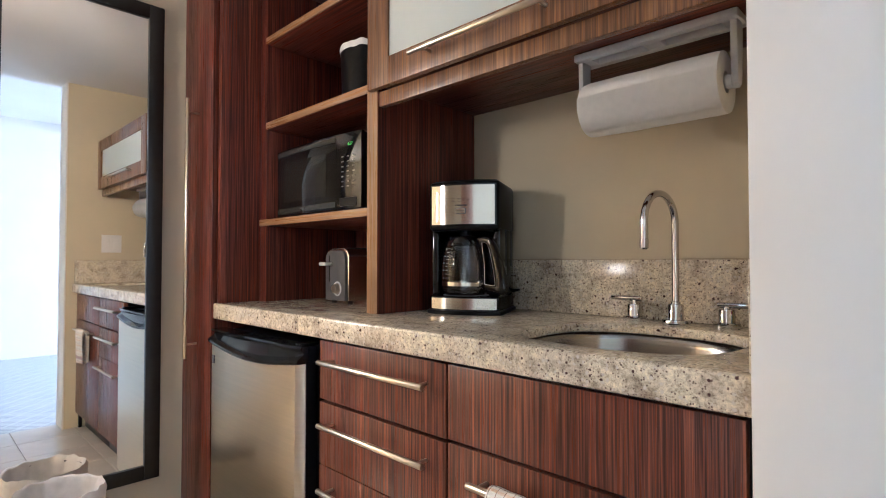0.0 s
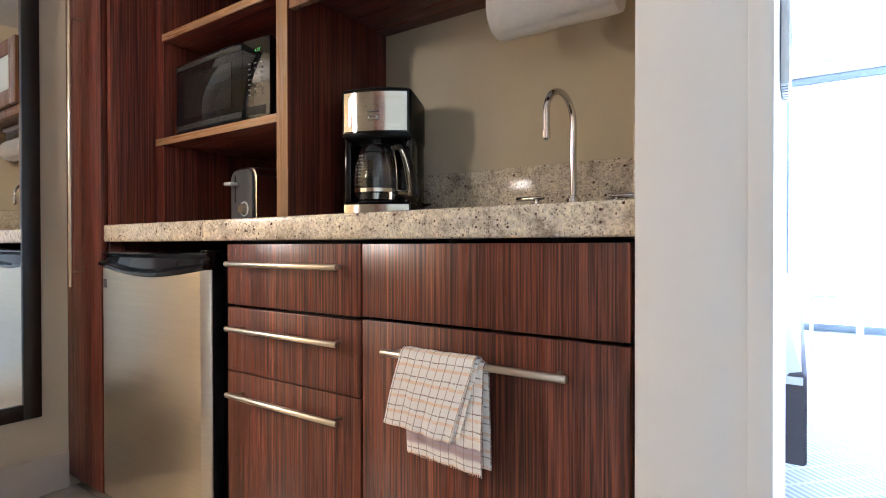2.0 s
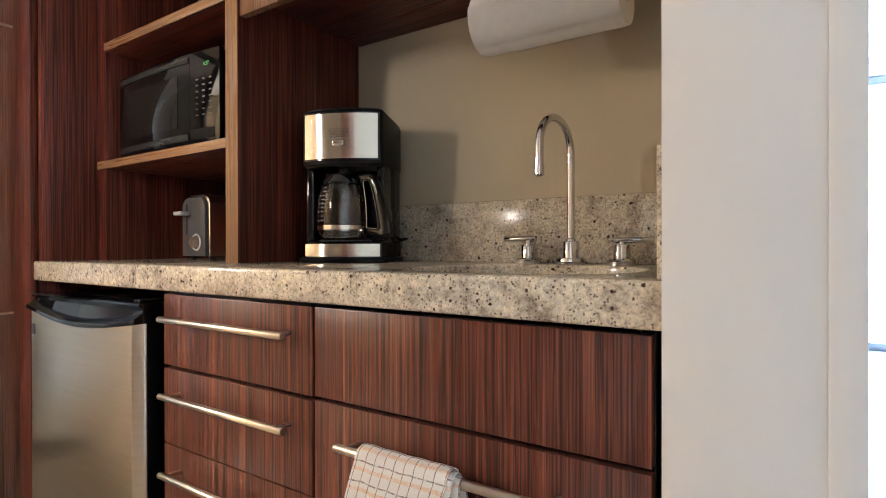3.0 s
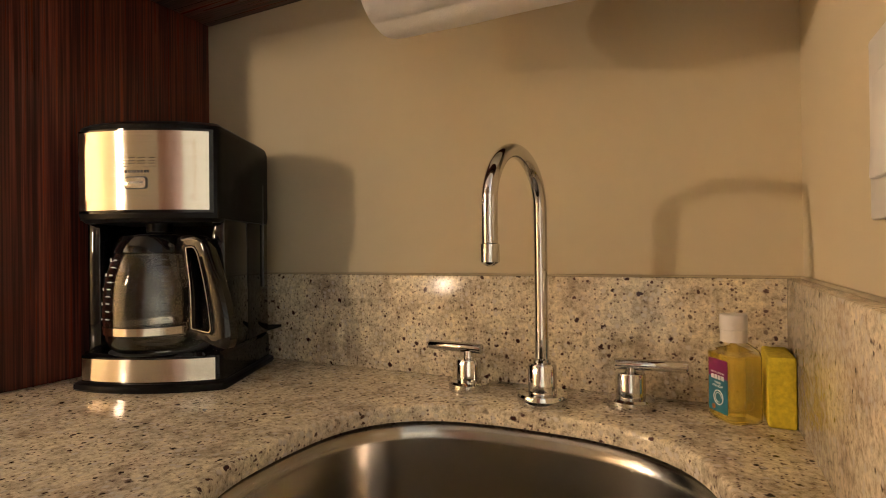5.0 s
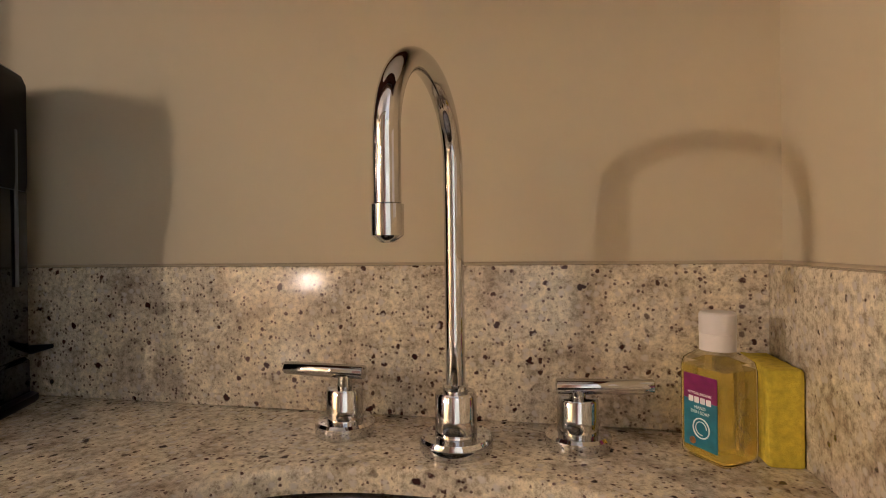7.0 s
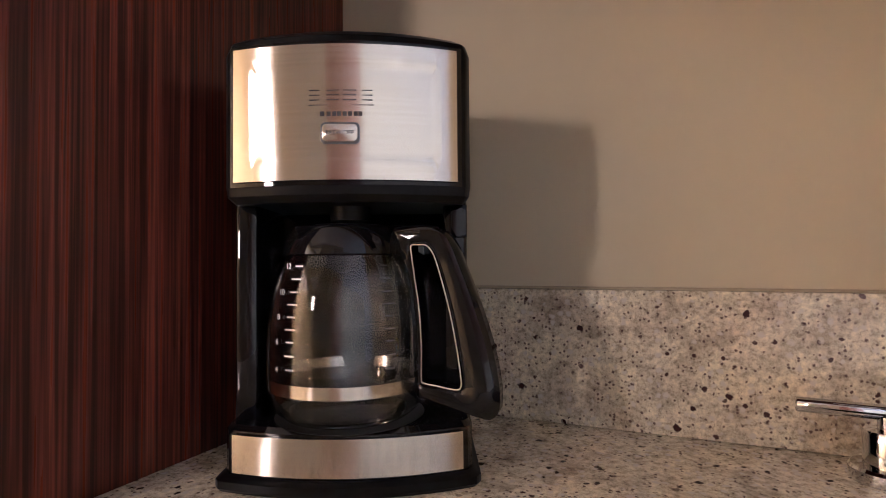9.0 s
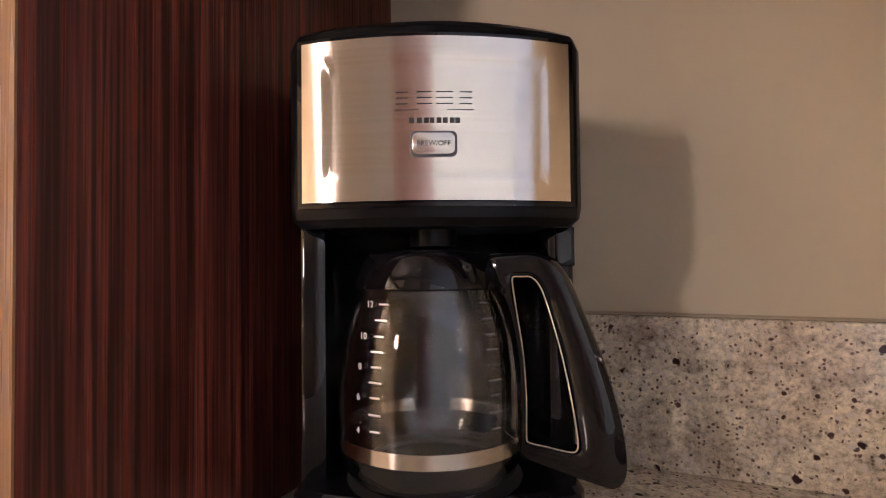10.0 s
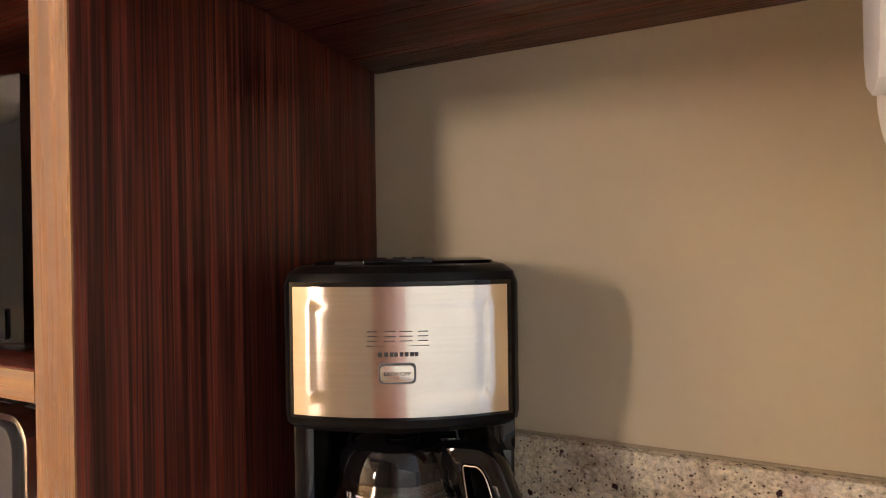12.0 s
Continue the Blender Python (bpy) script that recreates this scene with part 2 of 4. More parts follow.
def carpet():
    m, n, l, b = material("patterned_carpet", 0.95)
    v = mapped(n, l, (1, 1, 1), (0, 0, radians(45)))
    ck = n.new("ShaderNodeTexBrick")
    ck.offset = 0.0
    ck.inputs["Scale"].default_value = 9
    ck.inputs["Mortar Size"].default_value = 0.06
    ck.inputs["Brick Width"].default_value = 1.0
    ck.inputs["Row Height"].default_value = 0.25
    ck.inputs["Color1"].default_value = (0.36, 0.38, 0.40, 1)
    ck.inputs["Color2"].default_value = (0.42, 0.44, 0.45, 1)
    ck.inputs["Mortar"].default_value = (0.62, 0.63, 0.62, 1)
    l.new(v, ck.inputs["Vector"])
    f = noise_tex(n, l, v, 300, 2)
    l.new(mix(n, l, 0.3, ck.outputs["Color"], ramp(n, l, f, [(0.3, (0.5, 0.5, 0.5)), (0.7, (1, 1, 1))]), "MULTIPLY"), b.inputs["Base Color"])
    bump(n, l, b, f, 0.5, 0.004)
    return m


carpet_mat = carpet()


def checked_cloth(name, hem):
    """Cream cotton with ochre bands and thin brown lines, by the cloth's own UV; hem: a plum band near the lower edge."""
    m, n, l, b = material(name, 0.95)
    uv = n.new("ShaderNodeUVMap")
    sep = n.new("ShaderNodeSeparateXYZ")
    l.new(uv.outputs["UV"], sep.inputs[0])

    def stripes(sock, period, width, phase):
        a = n.new("ShaderNodeMath")
        a.operation = "MULTIPLY_ADD"
        l.new(sock, a.inputs[0])
        a.inputs[1].default_value, a.inputs[2].default_value = 1 / period, phase
        f = n.new("ShaderNodeMath")
        f.operation = "FRACT"
        l.new(a.outputs[0], f.inputs[0])
        c = n.new("ShaderNodeMath")
        c.operation = "LESS_THAN"
        l.new(f.outputs[0], c.inputs[0])
        c.inputs[1].default_value = width
        return c.outputs[0]

    v = mapped(n, l, (1, 1, 1))
    weave = noise_tex(n, l, v, 700, 2)
    fray = noise_tex(n, l, v, 260, 2)
    col = ramp(n, l, weave, [(0.3, (0.80, 0.74, 0.65)), (0.7, (0.90, 0.85, 0.77))])

    def uneven(stripe, least):
        t = n.new("ShaderNodeMath")
        t.operation = "MULTIPLY"
        l.new(stripe, t.inputs[0])
        l.new(ramp(n, l, fray, [(0.35, (least,) * 3), (0.6, (1, 1, 1))]), t.inputs[1])
        return t.outputs[0]

    across, along = sep.outputs[0], sep.outputs[1]
    col = mix(n, l, uneven(stripes(along, 0.029, 0.20, 0.10), 0.25), col, (0.80, 0.57, 0.36))
    col = mix(n, l, uneven(stripes(along, 0.029, 0.075, 0.66), 0.2), col, (0.27, 0.20, 0.16))
    col = mix(n, l, uneven(stripes(across, 0.034, 0.05, 0.1), 0.5), col, (0.42, 0.27, 0.19))
    col = mix(n, l, uneven(stripes(across, 0.034, 0.045, 0.6), 0.5), col, (0.24, 0.16, 0.12))
    if hem:
        edge = ramp(n, l, along, [(0.019, (0, 0, 0)), (0.022, (0.75, 0.75, 0.75)), (0.040, (0.75, 0.75, 0.75)), (0.043, (0, 0, 0))])
        col = mix(n, l, edge, col, (0.36, 0.24, 0.25))
    l.new(col, b.inputs["Base Color"])
    bump(n, l, b, weave, 0.5, 0.001)
    return m


cloth_mat = checked_cloth("checked_cotton", False)
hem_mat = checked_cloth("checked_cotton_hem", True)

# ---- mesh tools ----
PLACE = {}


def thing(name, base, label, category, rz=0.0, group="", kind=""):
    ob = new(name)
    ob.empty_display_size = 0.05
    m = pose(*base, 0, 0, rz)
    ob.matrix_basis = m
    PLACE[ob] = m
    return tagged(ob, label, category, group, kind)


def part(name, bm, mat, parent, label="", local=False, smooth=True):
    """Links bm as one mesh under parent. local: its numbers are in the thing's own frame, else in the world's."""
    ob = solo(name, bm, mat, smooth)
    ob.parent = parent
    if not local:
        ob.matrix_parent_inverse = PLACE.get(parent, Matrix.Identity(4)).inverted()
    return tagged(ob, label)


def solo(name, bm, mat, smooth=True, label="", category="", kind=""):
    me = bpy.data.meshes.new(name)
    bm.normal_update()
    bm.to_mesh(me)
    bm.free()
    me.materials.append(mat)
    if smooth:
        me.shade_smooth()
        me.set_sharp_from_angle(angle=radians(35))
    return tagged(new(name, me), label, category, "", kind)


def add_box(bm, x0, x1, y0, y1, z0, z1, bevel=0.0, seg=2):
    r = bmesh.ops.create_cube(bm, size=1, matrix=Matrix.Translation(((x0 + x1) / 2, (y0 + y1) / 2, (z0 + z1) / 2)) @ Matrix.Diagonal((x1 - x0, y1 - y0, z1 - z0, 1)))
    if bevel:
        es = list({e for v in r["verts"] for e in v.link_edges})
        bmesh.ops.bevel(bm, geom=es, offset=bevel, segments=seg, profile=0.5, affect="EDGES")
    return bm


def box(x0, x1, y0, y1, z0, z1, bevel=0.002, seg=2):
    return add_box(bmesh.new(), x0, x1, y0, y1, z0, z1, bevel, seg)


def sweep(bm, pts, radii, seg=20, caps=True):
    """A tube through pts."""
    pts = [Vector(p) for p in pts]
    rings = []
    up = None
    for i, p in enumerate(pts):
        d = (pts[min(i + 1, len(pts) - 1)] - pts[max(i - 1, 0)]).normalized()
        if up is None:
            up = d.orthogonal().normalized()
        up = (up - d * up.dot(d)).normalized()
        side = d.cross(up)
        r = radii[i] if isinstance(radii, (list, tuple)) else radii
        rings.append([bm.verts.new(p + r * (math.cos(a) * up + math.sin(a) * side)) for a in (2 * math.pi * k / seg for k in range(seg))])
    for a, b in zip(rings, rings[1:]):
        for k in range(seg):
            bm.faces.new((a[k], a[(k + 1) % seg], b[(k + 1) % seg], b[k]))
    if caps:
        bm.faces.new(list(reversed(rings[0])))
        bm.faces.new(rings[-1])
    return bm


def rod(p, q, r, seg=20, soft=0.0):
    """A round bar from p to q with softened ends."""
    p, q = Vector(p), Vector(q)
    d = (q - p).normalized()
    if soft:
        return sweep(bmesh.new(), [p, p + d * 1e-5, p + d * soft, q - d * soft, q - d * 1e-5, q], [0.2 * r, r - soft * 0.6, r, r, r - soft * 0.6, 0.2 * r], seg)
    return sweep(bmesh.new(), [p, q], r, seg)


def lathe(profile, seg=40, centre=(0, 0, 0), close=False):
    bm = bmesh.new()
    cx, cy, cz = centre
    rings = [[bm.verts.new((cx + r * math.cos(2 * math.pi * k / seg), cy + r * math.sin(2 * math.pi * k / seg), cz + z)) for k in range(seg)] for r, z in profile]
    for a, b in zip(rings, rings[1:]):
        for k in range(seg):
            bm.faces.new((a[k], a[(k + 1) % seg], b[(k + 1) % seg], b[k]))
    if close:
        bm.faces.new(list(reversed(rings[0])))
        bm.faces.new(rings[-1])
    bmesh.ops.recalc_face_normals(bm, faces=bm.faces[:])
    return bm


def prism(outline, z0, z1, bevel=0.0):
    """Upright prism over an outline of (x, y)."""
    bm = bmesh.new()
    lo = [bm.verts.new((x, y, z0)) for x, y in outline]
    hi = [bm.verts.new((x, y, z1)) for x, y in outline]
    n = len(outline)
    bm.faces.new(list(reversed(lo)))
    bm.faces.new(hi)
    for i in range(n):
        bm.faces.new((lo[i], lo[(i + 1) % n], hi[(i + 1) % n], hi[i]))
    bmesh.ops.recalc_face_normals(bm, faces=bm.faces[:])
    if bevel:
        es = [e for e in bm.edges if abs(e.verts[0].co.z - e.verts[1].co.z) < 1e-6]
        bmesh.ops.bevel(bm, geom=es, offset=bevel, segments=2, profile=0.5, affect="EDGES")
    return bm


def lettering(name, words, size, m, mat, parent, align="CENTER"):
    cu = bpy.data.curves.new(name, "FONT")
    cu.body, cu.size, cu.align_x, cu.extrude = words, size, align, 0.00008
    tmp = bpy.data.objects.new(name, cu)
    scene.collection.objects.link(tmp)
    me = bpy.data.meshes.new_from_object(tmp.evaluated_get(bpy.context.evaluated_depsgraph_get()))
    bpy.data.objects.remove(tmp)
    me.materials.clear()
    me.materials.append(mat)
    ob = new(name, me)
    ob.parent = parent
    ob.matrix_local = m
    return ob


# ---- structure ----
XL, XR, YB = -0.208, 1.731, 0.552  # faces of the alcove's left, right and back walls
HALL, HIGH = 2.2, 2.62


def wall(name, mat, *dims, label="", cat="wall"):
    return solo(name, box(*dims, bevel=0.0), mat, False, label, cat, "structure")


wall("wall_north", wall_paint, -0.33, XR, YB, 0.70, 0, HIGH, label="beige painted back wall behind the counter")
bm = box(XR, 1.884, -0.045, 0.70, 0, HIGH, 0.004)
solo("wall_east", bm, wall_paint, True, "beige painted side wall of the kitchenette", "wall", "structure")
bm = box(XR - 0.004, 1.888, -0.053, -0.045, 0, HIGH, 0.003)
add_box(bm, 1.862, 1.889, -0.056, -0.053, 0, HIGH, 0.001)
add_box(bm, 1.884, 1.888, -0.045, 0.704, 0, HIGH, 0.0)
add_box(bm, XR + 0.153, 1.884, 0.70, 0.704, 0, HIGH, 0.0)
solo("wall_end", bm, white_paint, True, "white painted end of the partition wall with corner bead", "wall", "structure")
wall("wall_west", wall_paint, XL - 0.12, XL, -0.645, 0.552, 0, HALL, label="beige painted wall that carries the mirror")
# unseen opening, added so the mirror's stand-in lamp reaches the counter
wall("wall_added_west_header", wall_paint, XL - 0.12, XL, -2.4, -0.645, 2.03, HALL, label="unseen beige wall over an opening added for the lamp")
# added out of view; its edge keeps the vanity lamp off the tap
wall("wall_lamp_block", wall_paint, 0.49, 1.66, -1.30, -1.20, 0, HALL, label="unseen beige wall added opposite to block lamplight")
wall("wall_added_header", wall_paint, -0.328, 0.49, -1.30, -1.20, 2.03, HALL, label="unseen beige wall added over the doorway")
wall("wall_added_return", wall_paint, 1.58, 1.66, -2.4, -1.30, 0, HALL, label="unseen beige wall added to close the room opposite")
wall("wall_south", wall_paint, -1.8, 5.0, -2.52, -2.40, 0, HIGH, label="beige painted wall of the hall")
# unseen walls added to enclose the stand-in lamp
wall("wall_added_bay_west", wall_paint, -1.92, -1.8, -2.4, -0.56, 0, HALL, label="unseen beige wall added round the lamp")
wall("wall_added_bay_north", wall_paint, -1.8, XL - 0.12, -0.645, -0.56, 0, HALL, label="unseen beige wall added round the lamp")
wall("wall_far_east", white_paint, 5.0, 5.12, -2.4, 5.5, 0, HIGH, label="white painted wall of the bedroom")
wall("wall_bedroom_north", white_paint, -0.33, 5.0, 0.704, 0.72, 2.5, HIGH, label="white painted bulkhead above the bedroom")
wall("wall_bedroom_west", white_paint, -1.2, -1.08, 0.70, 5.5, 0, HIGH, label="white painted wall of the bedroom")
wall("wall_bedroom_south", white_paint, -1.08, 1.884, 0.704, 0.712, 0, 2.5, label="white painted wall behind the kitchenette")
bm = box(-1.08, 1.77, 5.5, 5.62, 0, HIGH, 0)
add_box(bm, 1.77, 4.6, 5.5, 5.62, 2.5, HIGH)
add_box(bm, 4.6, 5.0, 5.5, 5.62, 0, HIGH)
solo("wall_window", bm, white_paint, False, "white painted wall round the window", "wall", "structure")
solo("ceiling", box(-1.92, 1.884, -2.52, 0.70, HALL, HALL + 0.05, 0), ceiling_paint, False, "white painted hall ceiling", "ceiling", "structure")
solo("ceiling_bedroom", box(-1.2, 5.12, -2.52, 5.62, HIGH, HIGH + 0.1, 0), ceiling_paint, False, "white painted bedroom ceiling", "ceiling", "structure")
wall("ceiling_step", ceiling_paint, 1.884, 1.90, -2.4, -0.06, HALL, HIGH, label="white painted step in the ceiling", cat="ceiling")
solo("floor_carpet", box(-1.2, 5.0, 0.704, 5.62, -0.1, 0.0, 0), carpet_mat, False, "pale grey carpet with a geometric pattern", "carpet", "structure")
solo("floor_carpet_hall", box(1.888, 5.0, -2.4, 0.704, -0.1, 0.0, 0), carpet_mat, False, "pale grey carpet with a geometric pattern", "carpet", "structure")
floor = solo("floor", box(-1.8, 1.888, -2.4, 0.552, -0.1, -0.006, 0), grout_mat, False, "beige ceramic tile floor with narrow grout", "floor", "structure")

# door leaf in the wall opposite, known from reflections in the steel
door = thing("door_1", (1.42, -1.20, 0), "closed light brown wooden door in the hall", "door", kind="structure")
part("door_leaf", box(1.16, 1.60, -1.199, -1.185, 0.006, 2.03, 0.002), wood_door, door)

# window: frame bars and panes of the tall sliding window
window = thing("window_1", (3.2, 5.56, 0), "tall sliding window in a dark grey metal frame, glaring daylight behind", "window", kind="structure")
for x0, x1, z0, z1 in ((1.77, 4.6, 2.43, 2.5), (1.77, 4.6, 0.0, 0.07), (1.77, 1.83, 0.07, 2.43), (4.54, 4.6, 0.07, 2.43), (3.15, 3.22, 0.07, 2.43)):
    part("window_frame", box(x0, x1, 5.53, 5.59, z0, z1, 0.004), alu_mat, window)
for x0, x1 in ((1.83, 3.15), (3.22, 4.54)):
    p = part("pane", box(x0, x1, 5.557, 5.563, 0.07, 2.43, 0), window_glass, window, "clear window pane", smooth=False)
    p.visible_shadow = False
solo("backdrop", box(-80, 90, 62, 62.2, -11.9, 70, 0), haze, False, "bright hazy sky and distance outside", "sky", "structure")
solo("ground", box(-300, 300, 5.62, 400, -12.2, -12.0, 0), plain("outdoor_ground", (0.6, 0.6, 0.58), 0.9), False, "pale ground outside the window", "ground", "structure")

# ---- mirror on the left wall ----
mirror = thing("wall_mirror", (XL, -0.42, 0.275), "tall mirror in a flat black frame on the beige wall", "mirror")
MY0, MY1, MZ0, MZ1, FW = -0.615, -0.100, 0.275, 2.0, 0.050
part("mirror_glass", box(XL + 0.001, XL + 0.012, MY0 + FW - 0.004, MY1 - FW + 0.004, MZ0 + FW - 0.004, MZ1 - FW + 0.004, 0), mirror_mat, mirror, smooth=False)
for y0, y1, z0, z1 in ((MY0, MY0 + FW, MZ0, MZ1), (MY1 - FW, MY1, MZ0, MZ1), (MY0 + FW, MY1 - FW, MZ0, MZ0 + FW), (MY0 + FW, MY1 - FW, MZ1 - FW, MZ1)):
    part("frame_bar", box(XL + 0.001, XL + 0.022, y0, y1, z0, z1, 0.002), frame_black, mirror)

# ---- tall cabinet and shelf tower ----
TF = -0.018  # front of the tall door
tall = thing("tall_cabinet", (-0.07, 0.25, 0), "tall dark veneered pantry cabinet with a long bar handle", "cabinet")
part("body", box(-0.206, 0.060, 0.004, 0.550, 0.045, 2.10, 0.001), wood_upright, tall)
td = part("door", box(-0.204, 0.057, TF, 0.002, 0.047, 2.098, 0.0015), wood_upright, tall)
part("plinth", box(-0.200, 0.055, 0.03, 0.54, 0.0, 0.045, 0.001), black_satin, tall)


def bar_handle(parent, p, q, r, inset, depth, mat):
    """A bar pull with two short posts, its bar from p to q, standing depth off the face."""
    p, q = Vector(p), Vector(q)
    d = (q - p).normalized()
    bar = part("handle", rod(p, q, r, 20, 0.0012), mat, parent, "satin nickel bar handle")
    for c in (p + d * inset, q - d * inset):
        part("post", rod(c, c + Vector((0, depth, 0)), r * 0.62, 14), mat, bar)
    return bar


bar_handle(td, (-0.068, TF - 0.040, 0.712), (-0.068, TF - 0.040, 1.650), 0.0065, 0.05, 0.040, nickel_up)

SF = 0.145  # front of the shelf tower
tower = thing("shelf_tower", (0.43, 0.35, 0.915), "dark veneered open shelf tower standing over the counter", "shelf unit")
part("side_panel", box(0.061, 0.084, 0.0, 0.550, 0.9155, 2.10, 0.001), wood_upright, tower)
part("stile", box(0.084, 0.134, SF, 0.550, 0.9155, 2.10, 0.001), wood_upright, tower)
part("side_panel", box(0.728, 0.772, SF - 0.004, 0.550, 0.9155, 2.10, 0.0012), wood_upright, tower)
# thin strip that carries the painted lamp glow on the front edge
part("lit_edge_band", box(0.7275, 0.7725, SF - 0.0055, SF - 0.0041, 0.9158, 2.10, 0.0), wood_lit_edge, tower, "front edge of the dividing panel, lamp glow in its colour")
part("back_panel", box(0.134, 0.728, 0.540, 0.550, 0.9155, 2.10, 0), wood_upright, tower)
for z0, z1, x0 in ((1.187, 1.211, 0.090), (1.534, 1.559, 0.134), (1.845, 1.870, 0.134), (2.075, 2.10, 0.134)):
    sh = part("shelf", box(x0, 0.727, SF if x0 > 0.1 else SF - 0.003, 0.540, z0, z1, 0.001), wood_flat, tower)
    part("lit_edge_band", box(x0, 0.727, SF - 0.006, SF - 0.0031, z0 + 0.0003, z1 - 0.0003, 0.0006), wood_lit_edge_flat, sh, "front edge of the shelf, lamp glow in its colour")

# ---- upper cabinet over the sink ----
upper = thing("wall_cabinet", (1.24, 0.35, 1.487), "dark veneered wall cabinet with a frosted glass lift door", "cabinet")
part("body", box(0.774, 1.729, SF + 0.02, 0.550, 1.543, 1.86, 0.001), wood_flat, upper)
part("rail", box(0.774, 1.729, SF, SF + 0.019, 1.487, 1.528, 0.001), wood_tan, upper, "lighter veneered rail under the cabinet")
DY0, DY1 = 0.120, 0.139
ud = part("door", box(0.752, 0.838, DY0, DY1, 1.530, 1.845, 0.0012), wood_tan, upper, "veneered door frame with frosted pane")
for x0, x1, z0, z1 in ((1.650, 1.727, 1.530, 1.845), (0.838, 1.650, 1.530, 1.604), (0.838, 1.650, 1.775, 1.845)):
    part("door_rail", box(x0, x1, DY0, DY1, z0, z1, 0.0012), wood_tan, ud)
part("glass_pane", box(0.836, 1.652, DY0 + 0.007, DY0 + 0.012, 1.602, 1.777, 0), frosted, ud, "frosted glass pane", smooth=False)
bar_handle(ud, (0.955, 0.088, 1.572), (1.375, 0.088, 1.572), 0.0068, 0.045, 0.032, nickel)

# ---- counter, sink, splashes ----
CX0, CX1, CY0, CY1, CT, CB = 0.047, 1.7305, -0.010, 0.5515, 0.915, 0.860
SX, SY, SA, SB, SN = 1.446, 0.236, 0.200, 0.180, 2.7


def oval(a, grow=0.0):
    c, s = math.cos(a), math.sin(a)
    return (SX + (SA + grow) * math.copysign(abs(c) ** (2 / SN), c), SY + (SB + grow) * math.copysign(abs(s) ** (2 / SN), s))


def counter():
    bm = bmesh.new()
    corner = [math.atan2(y - SY, x - SX) for x in (CX0, CX1) for y in (CY0, CY1)]
    angles = sorted(set([2 * math.pi * k / 120 - math.pi for k in range(120)] + corner))
    outer, inner = [], []
    for a in angles:
        c, s = math.cos(a), math.sin(a)
        f = min(v for v in ((CX1 - SX) / c if c > 1e-9 else 9e9, (CX0 - SX) / c if c < -1e-9 else 9e9, (CY1 - SY) / s if s > 1e-9 else 9e9, (CY0 - SY) / s if s < -1e-9 else 9e9))
        outer.append((SX + f * c, SY + f * s))
        # the hole's edge in the same direction
        r = ((abs(c) / SA) ** SN + (abs(s) / SB) ** SN) ** (-1 / SN)
        inner.append((SX + r * c, SY + r * s))
    n = len(angles)
    ring = lambda pts, z: [bm.verts.new((x, y, z)) for x, y in pts]
    ot, ob_, it, im = ring(outer, CT), ring(outer, CB), ring(inner, CT), ring(inner, CT - 0.020)
    ib = ring([(SX + (x - SX) * 1.09, SY + (y - SY) * 1.09) for x, y in inner], CT - 0.0201)
    ic = ring([(SX + (x - SX) * 1.09, SY + (y - SY) * 1.09) for x, y in inner], CB)
    for i in range(n):
        j = (i + 1) % n
        bm.faces.new((ot[i], ot[j], it[j], it[i]))
        bm.faces.new((ob_[j], ob_[i], ic[i], ic[j]))
        bm.faces.new((ib[i], ib[j], ic[j], ic[i]))
        bm.faces.new((ob_[i], ob_[j], ot[j], ot[i]))
        bm.faces.new((it[i], it[j], im[j], im[i]))
        bm.faces.new((im[i], im[j], ib[j], ib[i]))
    bmesh.ops.recalc_face_normals(bm, faces=bm.faces[:])
    front = [e for e in bm.edges if all(abs(v.co.y - CY0) < 1e-6 for v in e.verts) and abs(e.verts[0].co.z - e.verts[1].co.z) < 1e-6]
    side = [e for e in bm.edges if all(abs(v.co.x - CX0) < 1e-6 for v in e.verts) and abs(e.verts[0].co.z - e.verts[1].co.z) < 1e-6]
    post = [e for e in bm.edges if all(abs(v.co.x - CX0) < 1e-6 and abs(v.co.y - CY0) < 1e-6 for v in e.verts)]
    lip = [e for e in bm.edges if all(abs(v.co.z - CT) < 1e-6 and (v.co.x - SX) ** 2 + (v.co.y - SY) ** 2 < 0.075 and CX0 + 0.01 < v.co.x < CX1 - 0.01 and CY0 + 0.01 < v.co.y < CY1 - 0.01 for v in e.verts)]
    bmesh.ops.bevel(bm, geom=front + side + post + lip, offset=0.006, segments=3, profile=0.5, affect="EDGES")
    return bm


solo("worktop", counter(), granite_mat, True, "speckled beige granite worktop with a thick edge", "worktop")
back_splash = solo("back_splash", box(0.774, 1.7305, 0.534, 0.5515, 0.9155, 1.065, 0.002), granite_mat, True, "speckled beige granite upstand along the back wall", "backsplash")
side_splash = solo("side_splash", box(1.712, 1.7305, 0.0, 0.5335, 0.9155, 1.065, 0.002), granite_mat, True, "speckled beige granite upstand along the side wall", "backsplash")
sealant = plain("beige_sealant", (0.40, 0.33, 0.22), 0.5, 0, 60, 0.08, relief=0.05)
part("sealant_bead", rod((0.776, 0.5505, 1.0652), (1.729, 0.5505, 1.0652), 0.0026, 10), sealant, back_splash, "thin beige sealant bead along the upper edge")
part("sealant_bead", rod((1.7295, 0.002, 1.0652), (1.7295, 0.548, 1.0652), 0.0026, 10), sealant, side_splash, "thin beige sealant bead along the upper edge")


